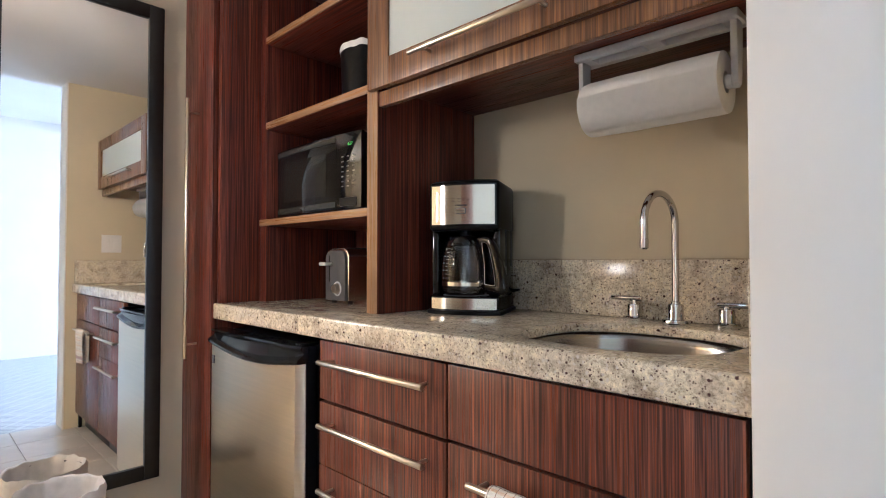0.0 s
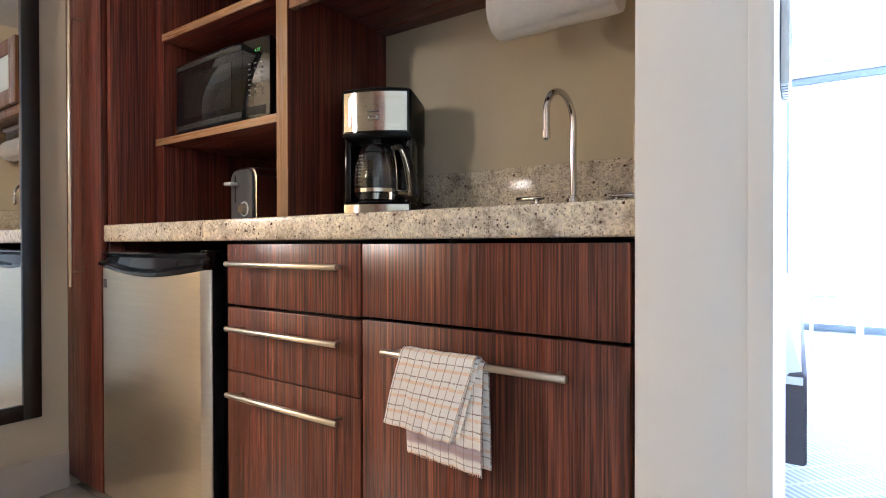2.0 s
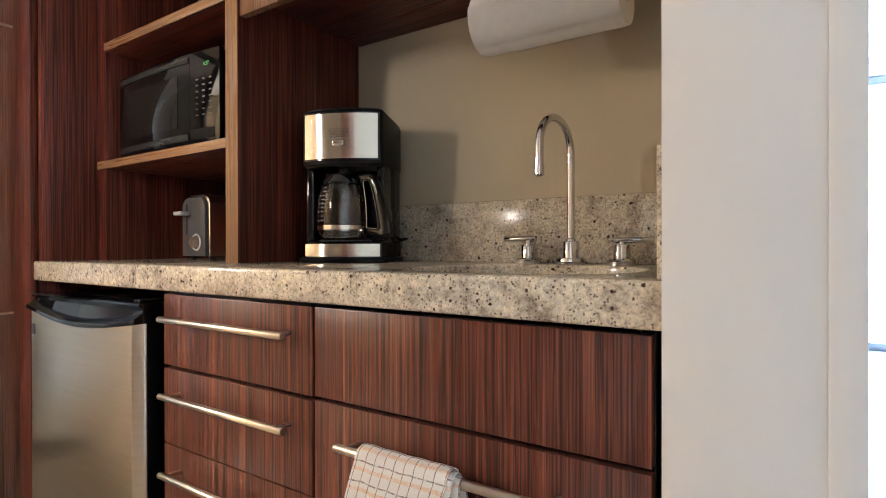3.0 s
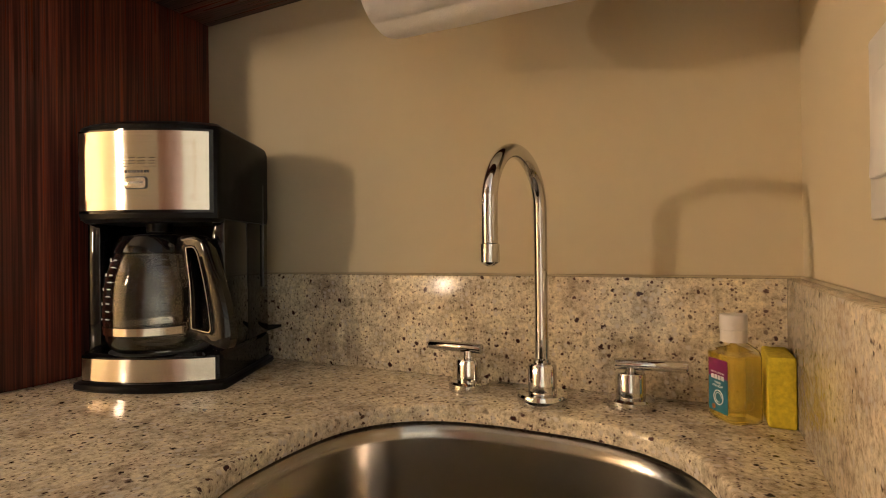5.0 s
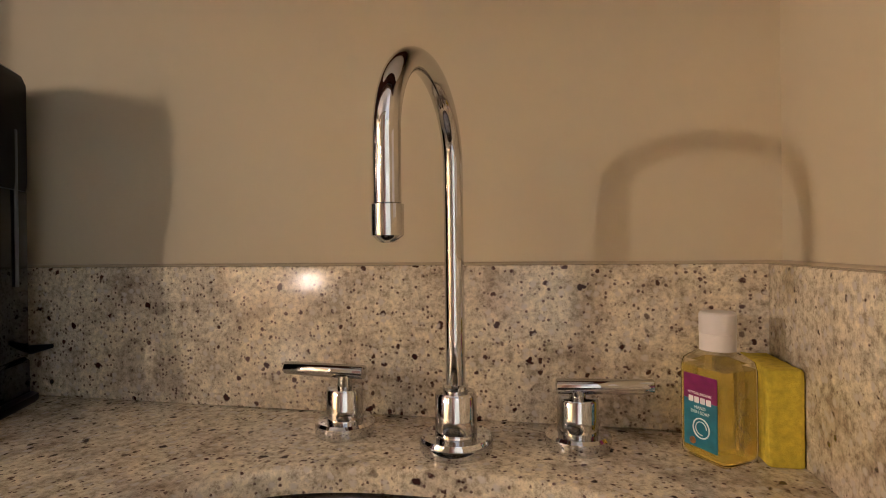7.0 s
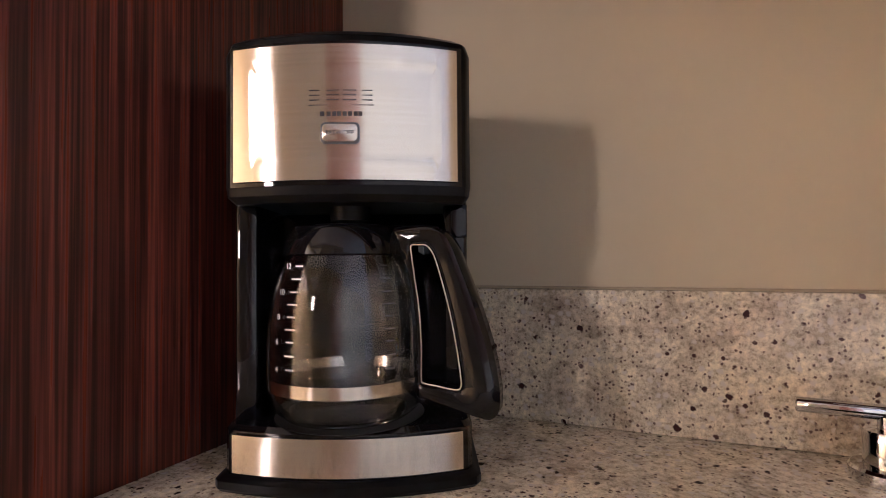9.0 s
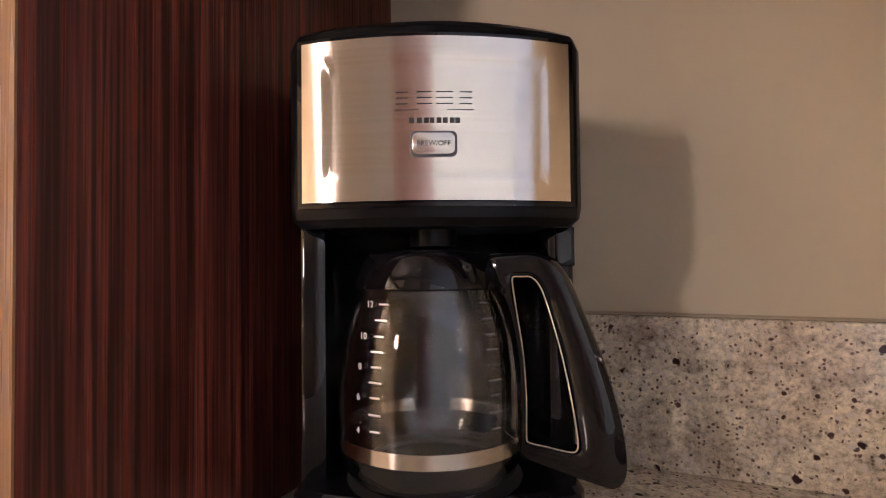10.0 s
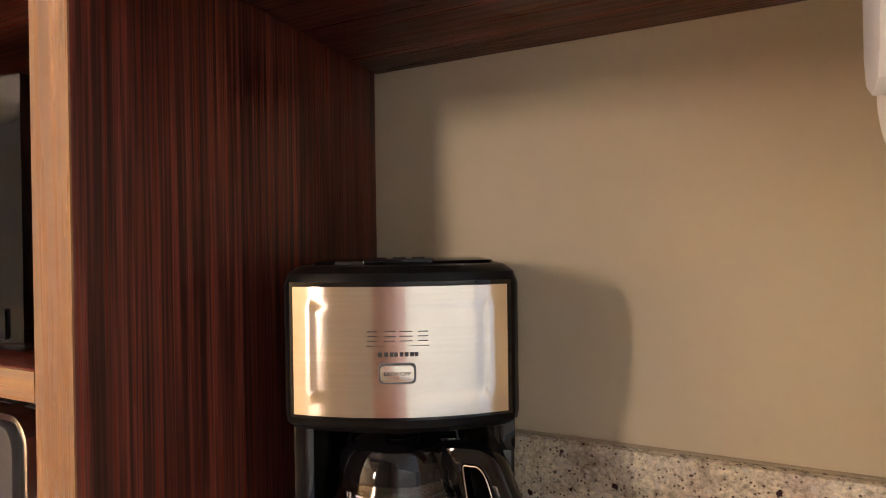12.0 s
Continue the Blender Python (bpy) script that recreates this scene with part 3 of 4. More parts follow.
def sink_bowl():
    bm = bmesh.new()
    rows = ((0.010, 0.8905), (0.005, 0.8900), (0.001, 0.886), (-0.002, 0.874), (-0.006, 0.80), (-0.018, 0.762), (-0.045, 0.746), (-0.10, 0.742), (-0.155, 0.738))
    seg, rings = 96, []
    for g, z in rows:
        rings.append([bm.verts.new((*oval(2 * math.pi * k / seg, g), z)) for k in range(seg)])
    for a, b in zip(rings, rings[1:]):
        for k in range(seg):
            bm.faces.new((a[k], b[k], b[(k + 1) % seg], a[(k + 1) % seg]))
    bm.faces.new(rings[-1])
    bmesh.ops.recalc_face_normals(bm, faces=bm.faces[:])
    bmesh.ops.reverse_faces(bm, faces=bm.faces[:])
    bmesh.ops.solidify(bm, geom=bm.faces[:], thickness=0.0012)
    return bm


sink = thing("sink", (SX, SY, 0.74), "brushed stainless steel undermount sink bowl", "sink")
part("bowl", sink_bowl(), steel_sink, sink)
part("drain", lathe([(0.0, 0.0), (0.028, 0.0), (0.040, 0.004), (0.043, 0.0015)], 32, (SX, SY, 0.739)), chrome, sink, "chrome drain ring")

# ---- base units ----
FY = 0.011  # front of drawers and doors
drawers = thing("drawer_unit", (0.925, 0.28, 0), "dark striped veneer drawer unit with three bar handles", "cabinet")
part("body", box(0.690, 1.158, FY + 0.021, 0.54, 0.10, 0.8575, 0.001), black_satin, drawers)
part("plinth", box(0.690, 1.158, 0.07, 0.5, 0.0, 0.10, 0.001), black_satin, drawers)
for z0, z1, hz in ((0.698, 0.851, 0.802), (0.5275, 0.690, 0.641), (0.105, 0.5250, 0.476)):
    d = part("drawer_front", box(0.693, 1.156, FY, FY + 0.02, z0, z1, 0.0012), wood_front, drawers)
    bar_handle(d, (0.734, FY - 0.033, hz), (1.122, FY - 0.033, hz), 0.0068, 0.022, 0.033, nickel)
sink_unit = thing("sink_cabinet", (1.43, 0.28, 0), "dark striped veneer sink cabinet with a bar handle", "cabinet")
part("side", box(1.160, 1.176, FY + 0.021, 0.54, 0.10, 0.8575, 0.001), black_satin, sink_unit)
part("side", box(1.690, 1.706, FY + 0.021, 0.54, 0.10, 0.8575, 0.001), black_satin, sink_unit)
part("floor_panel", box(1.176, 1.690, FY + 0.021, 0.54, 0.10, 0.118, 0.001), black_satin, sink_unit)
part("plinth", box(1.160, 1.729, 0.07, 0.09, 0.0, 0.10, 0.001), black_satin, sink_unit)
part("filler", box(1.712, 1.7295, FY + 0.02, FY + 0.04, 0.0, 0.857, 0.001), black_satin, sink_unit)
part("false_front", box(1.163, 1.705, FY, FY + 0.02, 0.700, 0.851, 0.0012), wood_front, sink_unit)
sd_ = part("door", box(1.163, 1.705, FY, FY + 0.02, 0.105, 0.693, 0.0012), wood_front, sink_unit)
bar_handle(sd_, (1.243, FY - 0.033, 0.640), (1.618, FY - 0.033, 0.640), 0.0068, 0.022, 0.033, nickel)

# ---- refrigerator ----
fridge = thing("mini_fridge", (0.35, 0.25, 0), "small refrigerator with brushed steel door and black trim under the worktop", "refrigerator")
FX0, FX1, FF = 0.066, 0.648, -0.022
part("body", box(FX0, FX1, 0.035, 0.52, 0.02, 0.822, 0.006), black_satin, fridge)
fr_out = [(FX0, -0.003), (FX1, -0.003), (FX1, FF + 0.015), (FX1 - 0.001, FF + 0.0135), (FX1 - 0.0195, FF - 0.0035)]
fr_out += [(FX1 - 0.0195 - (FX1 - FX0 - 0.039) * k / 10, FF - 0.0035 - 0.004 * math.sin(math.pi * k / 10)) for k in range(1, 10)]
fr_out += [(FX0 + 0.0195, FF - 0.0035), (FX0 + 0.001, FF + 0.0135), (FX0, FF + 0.015)]


def fridge_door():
    """The steel skin: the plan's outline, raised to a top edge that dips towards the middle."""
    bm = bmesh.new()
    lo, hi = [], []
    for x, y in fr_out:
        u = (x - FX0) / (FX1 - FX0)
        lo.append(bm.verts.new((x, y, 0.06)))
        hi.append(bm.verts.new((x, y, 0.786 - 0.022 * math.sin(math.pi * min(1, max(0, u)))) if y < -0.004 else (x, y, 0.782)))
    n = len(lo)
    for i in range(n):
        bm.faces.new((lo[i], lo[(i + 1) % n], hi[(i + 1) % n], hi[i]))
    bmesh.ops.triangle_fill(bm, use_beauty=True, edges=[e for e in bm.edges if e.is_boundary])
    bmesh.ops.recalc_face_normals(bm, faces=bm.faces[:])
    return bm


def fridge_trim():
    """The black grip that closes the door's top: a dished lip with a curved lower edge."""
    bm = bmesh.new()
    rows = []
    for k in range(25):
        u = k / 24
        x = FX0 - 0.001 + (FX1 - FX0 + 0.002) * u
        dip = math.sin(math.pi * u)
        zb = 0.784 - 0.026 * dip
        bow = FF - 0.006 - 0.006 * dip
        prof = [(0.03, zb + 0.001), (bow, zb), (bow - 0.004, zb + 0.004), (bow - 0.002, zb + 0.012), (bow + 0.014, zb + 0.022), (bow + 0.018, 0.812), (bow + 0.006, 0.824), (bow + 0.010, 0.829), (0.03, 0.829)]
        rows.append([bm.verts.new((x, y, z)) for y, z in prof])
    for a, b in zip(rows, rows[1:]):
        for i in range(len(a) - 1):
            bm.faces.new((a[i], b[i], b[i + 1], a[i + 1]))
    bm.faces.new(rows[0])
    bm.faces.new(list(reversed(rows[-1])))
    bmesh.ops.recalc_face_normals(bm, faces=bm.faces[:])
    return bm


part("door_liner", box(FX0 + 0.001, FX1 - 0.001, -0.0028, 0.031, 0.06, 0.80, 0.003), black_satin, fridge)
fd = part("door", fridge_door(), steel_fridge, fridge, "brushed stainless steel door")
part("grip", fridge_trim(), black_gloss, fridge, "black glossy dished grip")
part("badge", box(0.094, 0.112, FF - 0.0068, FF - 0.0038, 0.716, 0.744, 0.001), grey_plastic, fd, "small dark badge")
part("hinge", box(0.606, 0.636, -0.012, 0.045, 0.829, 0.836, 0.002), black_gloss, fridge)
for x in (0.09, 0.60):
    part("foot", lathe([(0.012, 0.0), (0.012, 0.02)], 12, (x, 0.06, 0.0), True), black_void, fridge)

# ---- tap ----
TX, TY = 1.4515, 0.459
tap = thing("sink_tap", (TX, TY, 0.9155), "polished chrome gooseneck tap behind the sink", "tap")
part("flange", lathe([(0.0, 0.0), (0.0295, 0.0), (0.0305, 0.003), (0.0305, 0.010), (0.029, 0.0130), (0.0175, 0.0135), (0.0172, 0.015)], 48, (TX, TY, 0.9155)), chrome, tap)
part("collar", lathe([(0.0172, 0.011), (0.0172, 0.046), (0.0155, 0.0485), (0.0105, 0.049), (0.0105, 0.053), (0.0080, 0.0545)], 48, (TX, TY, 0.9155)), chrome, tap)
SPX, SPY, ARC = 1.4395, 0.320, 1.147
pts = [(TX, TY, 0.962), (TX, TY, 1.06)]
for k in range(25):
    a = math.pi * k / 24
    f = (1 - math.cos(a)) / 2
    pts.append((TX + (SPX - TX) * f, TY + (SPY - TY) * f, ARC + 0.0625 * math.sin(a)))
pts += [(SPX, SPY, 1.122), (SPX, SPY, 1.108)]
spout = part("spout", sweep(bmesh.new(), pts, 0.0081, 28), chrome, tap)
part("nozzle", lathe([(0.0080, 0.0), (0.0094, -0.0008), (0.0094, -0.0185), (0.0080, -0.0195), (0.0045, -0.0225), (0.0, -0.023)], 36, (SPX, SPY, 1.108)), chrome, spout)


def lever(x, y, z, p, q, label):
    t = thing("tap_lever", (x, y, 0.9155), label, "tap handle", group="tap levers")
    part("flange", lathe([(0.0, 0.0), (0.0262, 0.0), (0.027, 0.003), (0.027, 0.010), (0.0250, 0.0125), (0.0168, 0.0130)], 44, (x, y, 0.9155)), chrome, t)
    part("hub", lathe([(0.0168, 0.009), (0.0168, 0.039), (0.0156, 0.041), (0.0068, 0.0415), (0.0062, 0.052)], 44, (x, y, 0.9155)), chrome, t)
    part("bar", rod((*p, z), (*q, z), 0.0064, 28, 0.0008), chrome, t)


lever(1.3445, 0.482, 0.9705, (1.283, 0.489), (1.363, 0.482), "polished chrome tap lever turned toward the coffee maker")
lever(1.550, 0.484, 0.9655, (1.533, 0.481), (1.611, 0.492), "polished chrome tap lever turned toward the soap")

# ---- soap and sponge ----
BX, BY = 1.6565, 0.4785
soap = thing("soap_bottle", (BX, BY, 0.9156), "clear square bottle of yellow dish soap with a frosted cap", "bottle", rz=-57)


def squircle(h, r, n=6):
    out = []
    for cx, cy, a0 in ((h - r, h - r, 0), (-h + r, h - r, 90), (-h + r, -h + r, 180), (h - r, -h + r, 270)):
        out += [(cx + r * math.cos(radians(a0 + 90 * k / n)), 0.80 * (cy + r * math.sin(radians(a0 + 90 * k / n)))) for k in range(n + 1)]
    return out


def loft(rows, close=True):
    """A skin through outlines of equal length: rows of (outline, z)."""
    bm = bmesh.new()
    rings = [[bm.verts.new((x, y, z)) for x, y in o] for o, z in rows]
    n = len(rings[0])
    for a, b in zip(rings, rings[1:]):
        for k in range(n):
            bm.faces.new((a[k], a[(k + 1) % n], b[(k + 1) % n], b[k]))
    if close:
        bm.faces.new(list(reversed(rings[0])))
        bm.faces.new(rings[-1])
    bmesh.ops.recalc_face_normals(bm, faces=bm.faces[:])
    return bm


body = part("bottle_body", loft([(squircle(0.0185, 0.004), 0.0), (squircle(0.0222, 0.006), 0.003), (squircle(0.0226, 0.006), 0.012), (squircle(0.0226, 0.006), 0.070), (squircle(0.0215, 0.007), 0.077), (squircle(0.0145, 0.008), 0.083), (squircle(0.0118, 0.0112), 0.085)]), thin_plastic, soap, "clear plastic bottle", local=True)
body.visible_shadow = False
part("liquid", loft([(squircle(0.0172, 0.004), 0.002), (squircle(0.0206, 0.005), 0.005), (squircle(0.0211, 0.005), 0.012), (squircle(0.0211, 0.005), 0.0715)]), soap_liquid, soap, "yellow liquid soap", local=True).visible_shadow = False
part("cap", lathe([(0.0, 0.0845), (0.0132, 0.0845), (0.0132, 0.097), (0.0128, 0.0975), (0.0134, 0.098), (0.0134, 0.1125), (0.0122, 0.114), (0.0, 0.1142)], 36), frost_cap, soap, "frosted white cap", local=True)
lab = part("label", box(-0.0155, 0.0155, -0.0236, -0.0230, 0.010, 0.0465, 0), label_low, soap, "teal and magenta printed label", local=True, smooth=False)
part("label_head", box(-0.0155, 0.0155, -0.0236, -0.0230, 0.0466, 0.0660, 0), label_top, lab, local=True, smooth=False)
lab.location.y = 0.0046
bm = bmesh.new()
for x0 in (-0.0105, -0.005, 0.0005, 0.006):
    add_box(bm, x0, x0 + 0.0042, -0.0240, -0.0236, 0.0445, 0.0490)
part("brand_bar", bm, white_ink, lab, "white lettering as bars", local=True, smooth=False)
stand = Euler((radians(90), 0, 0)).to_matrix().to_4x4()
for words, size, z in (("HYPOALLERGENIC", 0.0027, 0.0508), ("HAND", 0.0036, 0.0398), ("DISH SOAP", 0.0036, 0.0362)):
    lettering("lettering", words, size, Matrix.Translation((0, -0.0238, z)) @ stand, white_ink, lab)
bm = bmesh.new()
sweep(bm, [(0.001 + 0.0075 * math.cos(a), -0.0238, 0.0255 + 0.0075 * math.sin(a)) for a in [2 * math.pi * k / 24 for k in range(25)]], 0.0006, 6)
sweep(bm, [(0.001 + 0.0050 * math.cos(a), -0.0238, 0.0255 + 0.0050 * math.sin(a)) for a in [2 * math.pi * k / 24 for k in range(20)]], 0.0004, 6)
part("plate_drawing", bm, white_ink, lab, "white line drawing of a plate", local=True)
part("seal", lathe([(0.0, 0.0), (0.0028, 0.0), (0.0028, 0.0006)], 20), label_orange, lab, "round orange mark", local=True).matrix_local = Matrix.Translation((-0.007, -0.0236, 0.0145)) @ stand
bm = bmesh.new()
for z in (0.022, 0.0345, 0.047, 0.0595):
    sweep(bm, [(0.0228, 0.0 + 0.0052 * math.cos(a), z + 0.0058 * math.sin(a)) for a in [2 * math.pi * k / 20 for k in range(21)]], 0.0007, 6)
part("embossed_ring", bm, clear_glass, soap, "embossed rings on the bottle's side", local=True)

bm = box(1.686, 1.7115, 0.463, 0.5315, 0.9156, 0.989, 0.003, 2)
bmesh.ops.subdivide_edges(bm, edges=[e for e in bm.edges if e.calc_length() > 0.015], cuts=6, use_grid_fill=True)
for v in bm.verts:
    if v.co.z > 0.917:
        d = 0.0007 * noise.noise(v.co * 220)
        v.co += Vector((min(0, d), d, d))
solo("sponge", bm, sponge_mat, True, "yellow kitchen sponge standing against the granite upstand", "sponge")

# ---- coffee maker ----
maker = thing("coffee_maker", (0.904, 0.390, 0.9155), "black drip coffee maker with brushed steel front and glass carafe", "coffee maker", rz=25)
HW, HD = 0.0985, 0.095


def front_outline(w, y0, back, bulge, n=16, r=0.010):
    """Plan outline: straight sides and back, a front that bulges towards -y."""
    out = [(w, back - r), (w - r, back), (-w + r, back), (-w, back - r), (-w, y0 + r * 0.6)]
    out += [(-w + r * 0.4 + (2 * w - r * 0.8) * k / n, y0 - bulge * (1 - (2 * k / n - 1) ** 2)) for k in range(n + 1)]
    out += [(w, y0 + r * 0.6)]
    return out


def layered(w, y0, back, bulge, rows, r=0.010):
    """Loft of front outlines; rows of (shrink, z)."""
    return loft([(front_outline(w - s, y0 + s, back - s, bulge, 16, r), z) for s, z in rows])


B = 0.019  # bulge of the front
part("base", layered(0.107, -0.100, 0.100, B, [(0.002, 0.0), (0.0, 0.003), (0.0, 0.009), (0.004, 0.012)]), black_satin, maker, local=True)
part("plate_housing", layered(0.1005, -0.093, 0.096, B, [(0.0, 0.0115), (0.0, 0.047), (0.003, 0.051)]), black_gloss, maker, local=True)
part("warming_plate", lathe([(0.0, 0.0), (0.062, 0.0), (0.064, 0.0012), (0.062, 0.0022), (0.0, 0.0022)], 44, (-0.003, -0.062, 0.0505)), black_void, maker, local=True)
part("tank", box(-HW, HW, 0.004, 0.094, 0.048, 0.240, 0.006), black_gloss, maker, local=True)
for s in (-1, 1):
    part("side_fin", box(min(s * HW, s * 0.079), max(s * HW, s * 0.079), -0.078, 0.006, 0.049, 0.236, 0.004), black_gloss, maker, local=True)
part("head", layered(0.1005, -0.096, 0.096, B, [(0.006, 0.2295), (0.001, 0.235), (0.0, 0.243), (0.0, 0.352), (0.003, 0.362), (0.010, 0.3675)]), black_satin, maker, local=True)
part("lid", layered(0.086, -0.050, 0.080, 0.014, [(0.0, 0.366), (0.002, 0.3705), (0.010, 0.3725)]), black_gloss, maker, "black hinged lid", local=True)
bm = bmesh.new()
for k in range(3):
    add_box(bm, -0.028 + 0.018 * k, -0.016 + 0.018 * k, -0.052, -0.0505, 0.3725, 0.3738)
add_box(bm, -0.036, 0.028, -0.066, -0.050, 0.3675, 0.3727, 0.0012)
part("lid_tab", bm, black_gloss, maker, local=True)


def front_y(x, w, y0, bulge=B):
    u = min(1, abs(x) / w)
    return y0 - bulge * (1 - u * u)


def curved_panel(x0, x1, z0, z1, lift, w=0.1005, y0=-0.096, nx=30, nz=16, relief=None):
    bm = bmesh.new()
    grid = []
    for i in range(nx + 1):
        x = x0 + (x1 - x0) * i / nx
        grid.append([bm.verts.new((x, front_y(x, w, y0) - lift - (relief(x, z0 + (z1 - z0) * j / nz) if relief else 0), z0 + (z1 - z0) * j / nz)) for j in range(nz + 1)])
    for i in range(nx):
        for j in range(nz):
            bm.faces.new((grid[i][j], grid[i + 1][j], grid[i + 1][j + 1], grid[i][j + 1]))
    bmesh.ops.recalc_face_normals(bm, faces=bm.faces[:])
    if bm.faces[:][0].normal.y > 0:
        bmesh.ops.reverse_faces(bm, faces=bm.faces[:])
    bmesh.ops.solidify(bm, geom=bm.faces[:], thickness=0.0015)
    return bm


def step(v, a, w):
    t = min(1, max(0, (v - a) / w + 0.5))
    return t * t * (3 - 2 * t)


def dish(x, z):
    """The raised rim and sunken middle of the steel front."""
    ex = 0.0895 - abs(x)
    ez = 0.053 - abs(z - 0.2985)
    return -0.0005 * step(ex, 0.0165, 0.008) * step(ez, 0.0155, 0.008)


part("panel_frame", curved_panel(-0.0935, 0.0935, 0.2420, 0.3552, 0.0012), black_gloss, maker, local=True)
front = part("steel_front", curved_panel(-0.0895, 0.0895, 0.2455, 0.3515, 0.0045, nx=56, nz=34, relief=dish), steel_panel, maker, "brushed steel front plate with sunken middle", local=True)
part("steel_strip", curved_panel(-0.0925, 0.0925, 0.0145, 0.0445, 0.0022, 0.1005, -0.093, 40, 2), steel_panel, maker, "brushed steel strip on the base", local=True)


def on_front(x, z, lift=0.0042):
    return Matrix.Translation((x, front_y(x, 0.1005, -0.096) - lift, z)) @ stand


def pill(w, h, r, d):
    bm = prism([(x, y) for x, y in [(cx + r * math.cos(radians(a0 + 15 * k)), cy + r * math.sin(radians(a0 + 15 * k))) for cx, cy, a0 in ((w - r, h - r, 0), (-w + r, h - r, 90), (-w + r, -h + r, 180), (w - r, -h + r, 270)) for k in range(7)]], -0.001, d, 0.0006)
    return bm


for w, h, d, mat, nm in ((0.0152, 0.0084, 0.0022, grey_plastic, "button_ring"), (0.0138, 0.0070, 0.0034, steel_panel, "button")):
    part(nm, pill(w, h, 0.004, d), mat, front, "", local=True).matrix_local = on_front(-0.002, 0.2815, 0.0030)
lettering("lettering", "BREW/OFF", 0.0046, on_front(-0.002, 0.2800, 0.0068), ink, front)
# the maker's marks stay plain bars
mark_bars = [(x0, x1, z, 0.0006) for x0, x1 in ((-0.026, -0.0155), (-0.0125, -0.003), (0.0, 0.0105), (0.0135, 0.023)) for z in (0.3073, 0.3111, 0.3149)]
mark_bars += [(-0.027, -0.004, 0.3035, 0.0003), (0.001, 0.024, 0.3035, 0.0003)]
mark_bars += [(x0, x0 + 0.0031, 0.2950, 0.0035) for x0 in (-0.0175, -0.0125, -0.008, -0.0045, 0.0, 0.004, 0.0085, 0.012)]
for x0, x1, z, h in mark_bars:
    y = front_y((x0 + x1) / 2, 0.1005, -0.096) - 0.0040
    part("mark_bar", box(x0, x1, y - 0.0002, y + 0.0004, z, z + h, 0), ink, front, local=True, smooth=False)
part("outlet", lathe([(0.0, 0.0), (0.017, 0.0), (0.0185, 0.014), (0.019, 0.022)], 28, (-0.003, -0.062, 0.2175)), black_satin, maker, "black drip outlet", local=True)
part("water_gauge", box(HW + 0.0004, HW + 0.0022, 0.062, 0.068, 0.13, 0.30, 0.0008), grey_plastic, maker, "narrow upright water gauge", local=True)
part("side_clip", box(0.0845, 0.0985, -0.080, -0.0775, 0.202, 0.230, 0.001), black_gloss, maker, "black clip beside the carafe", local=True)
cord = sweep(bmesh.new(), [(0.0, 0.093, 0.06), (0.02, 0.10, 0.058), (0.06, 0.104, 0.055), (0.095, 0.103, 0.056), (0.118, 0.096, 0.060)], [0.004, 0.004, 0.004, 0.0055, 0.0025], 12)
part("power_cord", cord, black_satin, maker, "black cord with plug", local=True)

# carafe, a thing of its own on the warming plate
carafe_at = PLACE[maker] @ Vector((-0.005, -0.062, 0.0528))
carafe = thing("carafe", tuple(carafe_at), "empty glass coffee carafe with black collar and handle", "carafe", rz=25)
outer = [(0.0, 0.0), (0.054, 0.0), (0.0615, 0.006), (0.0665, 0.018), (0.0690, 0.035), (0.0694, 0.055), (0.0684, 0.078), (0.0658, 0.100), (0.0600, 0.122), (0.0530, 0.138)]
inner = [(r - 0.0018, z + (0.002 if i == 0 else 0)) for i, (r, z) in enumerate(outer[1:])][::-1] + [(0.0, 0.0025)]
jug = part("jug", lathe(outer + [(0.0460, 0.139)] + inner, 64), clear_glass, carafe, "clear glass jug", local=True)
jug.visible_shadow = False
part("band", lathe([(0.0676, 0.0255), (0.0688, 0.0255), (0.0694, 0.0355), (0.0682, 0.0355), (0.0676, 0.0255)], 64), steel_panel, carafe, "steel band round the jug", local=True)
part("collar", lathe([(0.0545, 0.1345), (0.0558, 0.1355), (0.0545, 0.142), (0.0480, 0.156), (0.0455, 0.159), (0.0435, 0.159), (0.0440, 0.155), (0.0500, 0.141), (0.0545, 0.1345)], 56), black_gloss, carafe, local=True)
part("jug_lid", lathe([(0.0, 0.162), (0.024, 0.162), (0.040, 0.159), (0.0438, 0.156), (0.0438, 0.153), (0.0, 0.153)], 48), black_gloss, carafe, local=True)
HA = radians(-20)
hx, hy = math.cos(HA), math.sin(HA)
grip_out = [(0.042, 0.1555), (0.064, 0.1590), (0.083, 0.1580), (0.097, 0.1480), (0.1085, 0.122), (0.1200, 0.092), (0.1295, 0.062), (0.1350, 0.034), (0.1352, 0.013), (0.1270, 0.0040), (0.1120, 0.0065), (0.088, 0.0130), (0.066, 0.0180), (0.0672, 0.030), (0.0678, 0.060), (0.0650, 0.098), (0.0575, 0.128), (0.046, 0.1400)]
grip_in = [(0.0640, 0.1420), (0.0700, 0.1425), (0.0770, 0.1420), (0.0835, 0.1340), (0.0900, 0.114), (0.0968, 0.088), (0.1022, 0.060), (0.1056, 0.036), (0.1052, 0.0290), (0.1020, 0.0270), (0.0950, 0.0275), (0.0850, 0.0290), (0.0740, 0.0305), (0.0720, 0.0350), (0.0722, 0.060), (0.0705, 0.090), (0.0670, 0.114), (0.0640, 0.1350)]


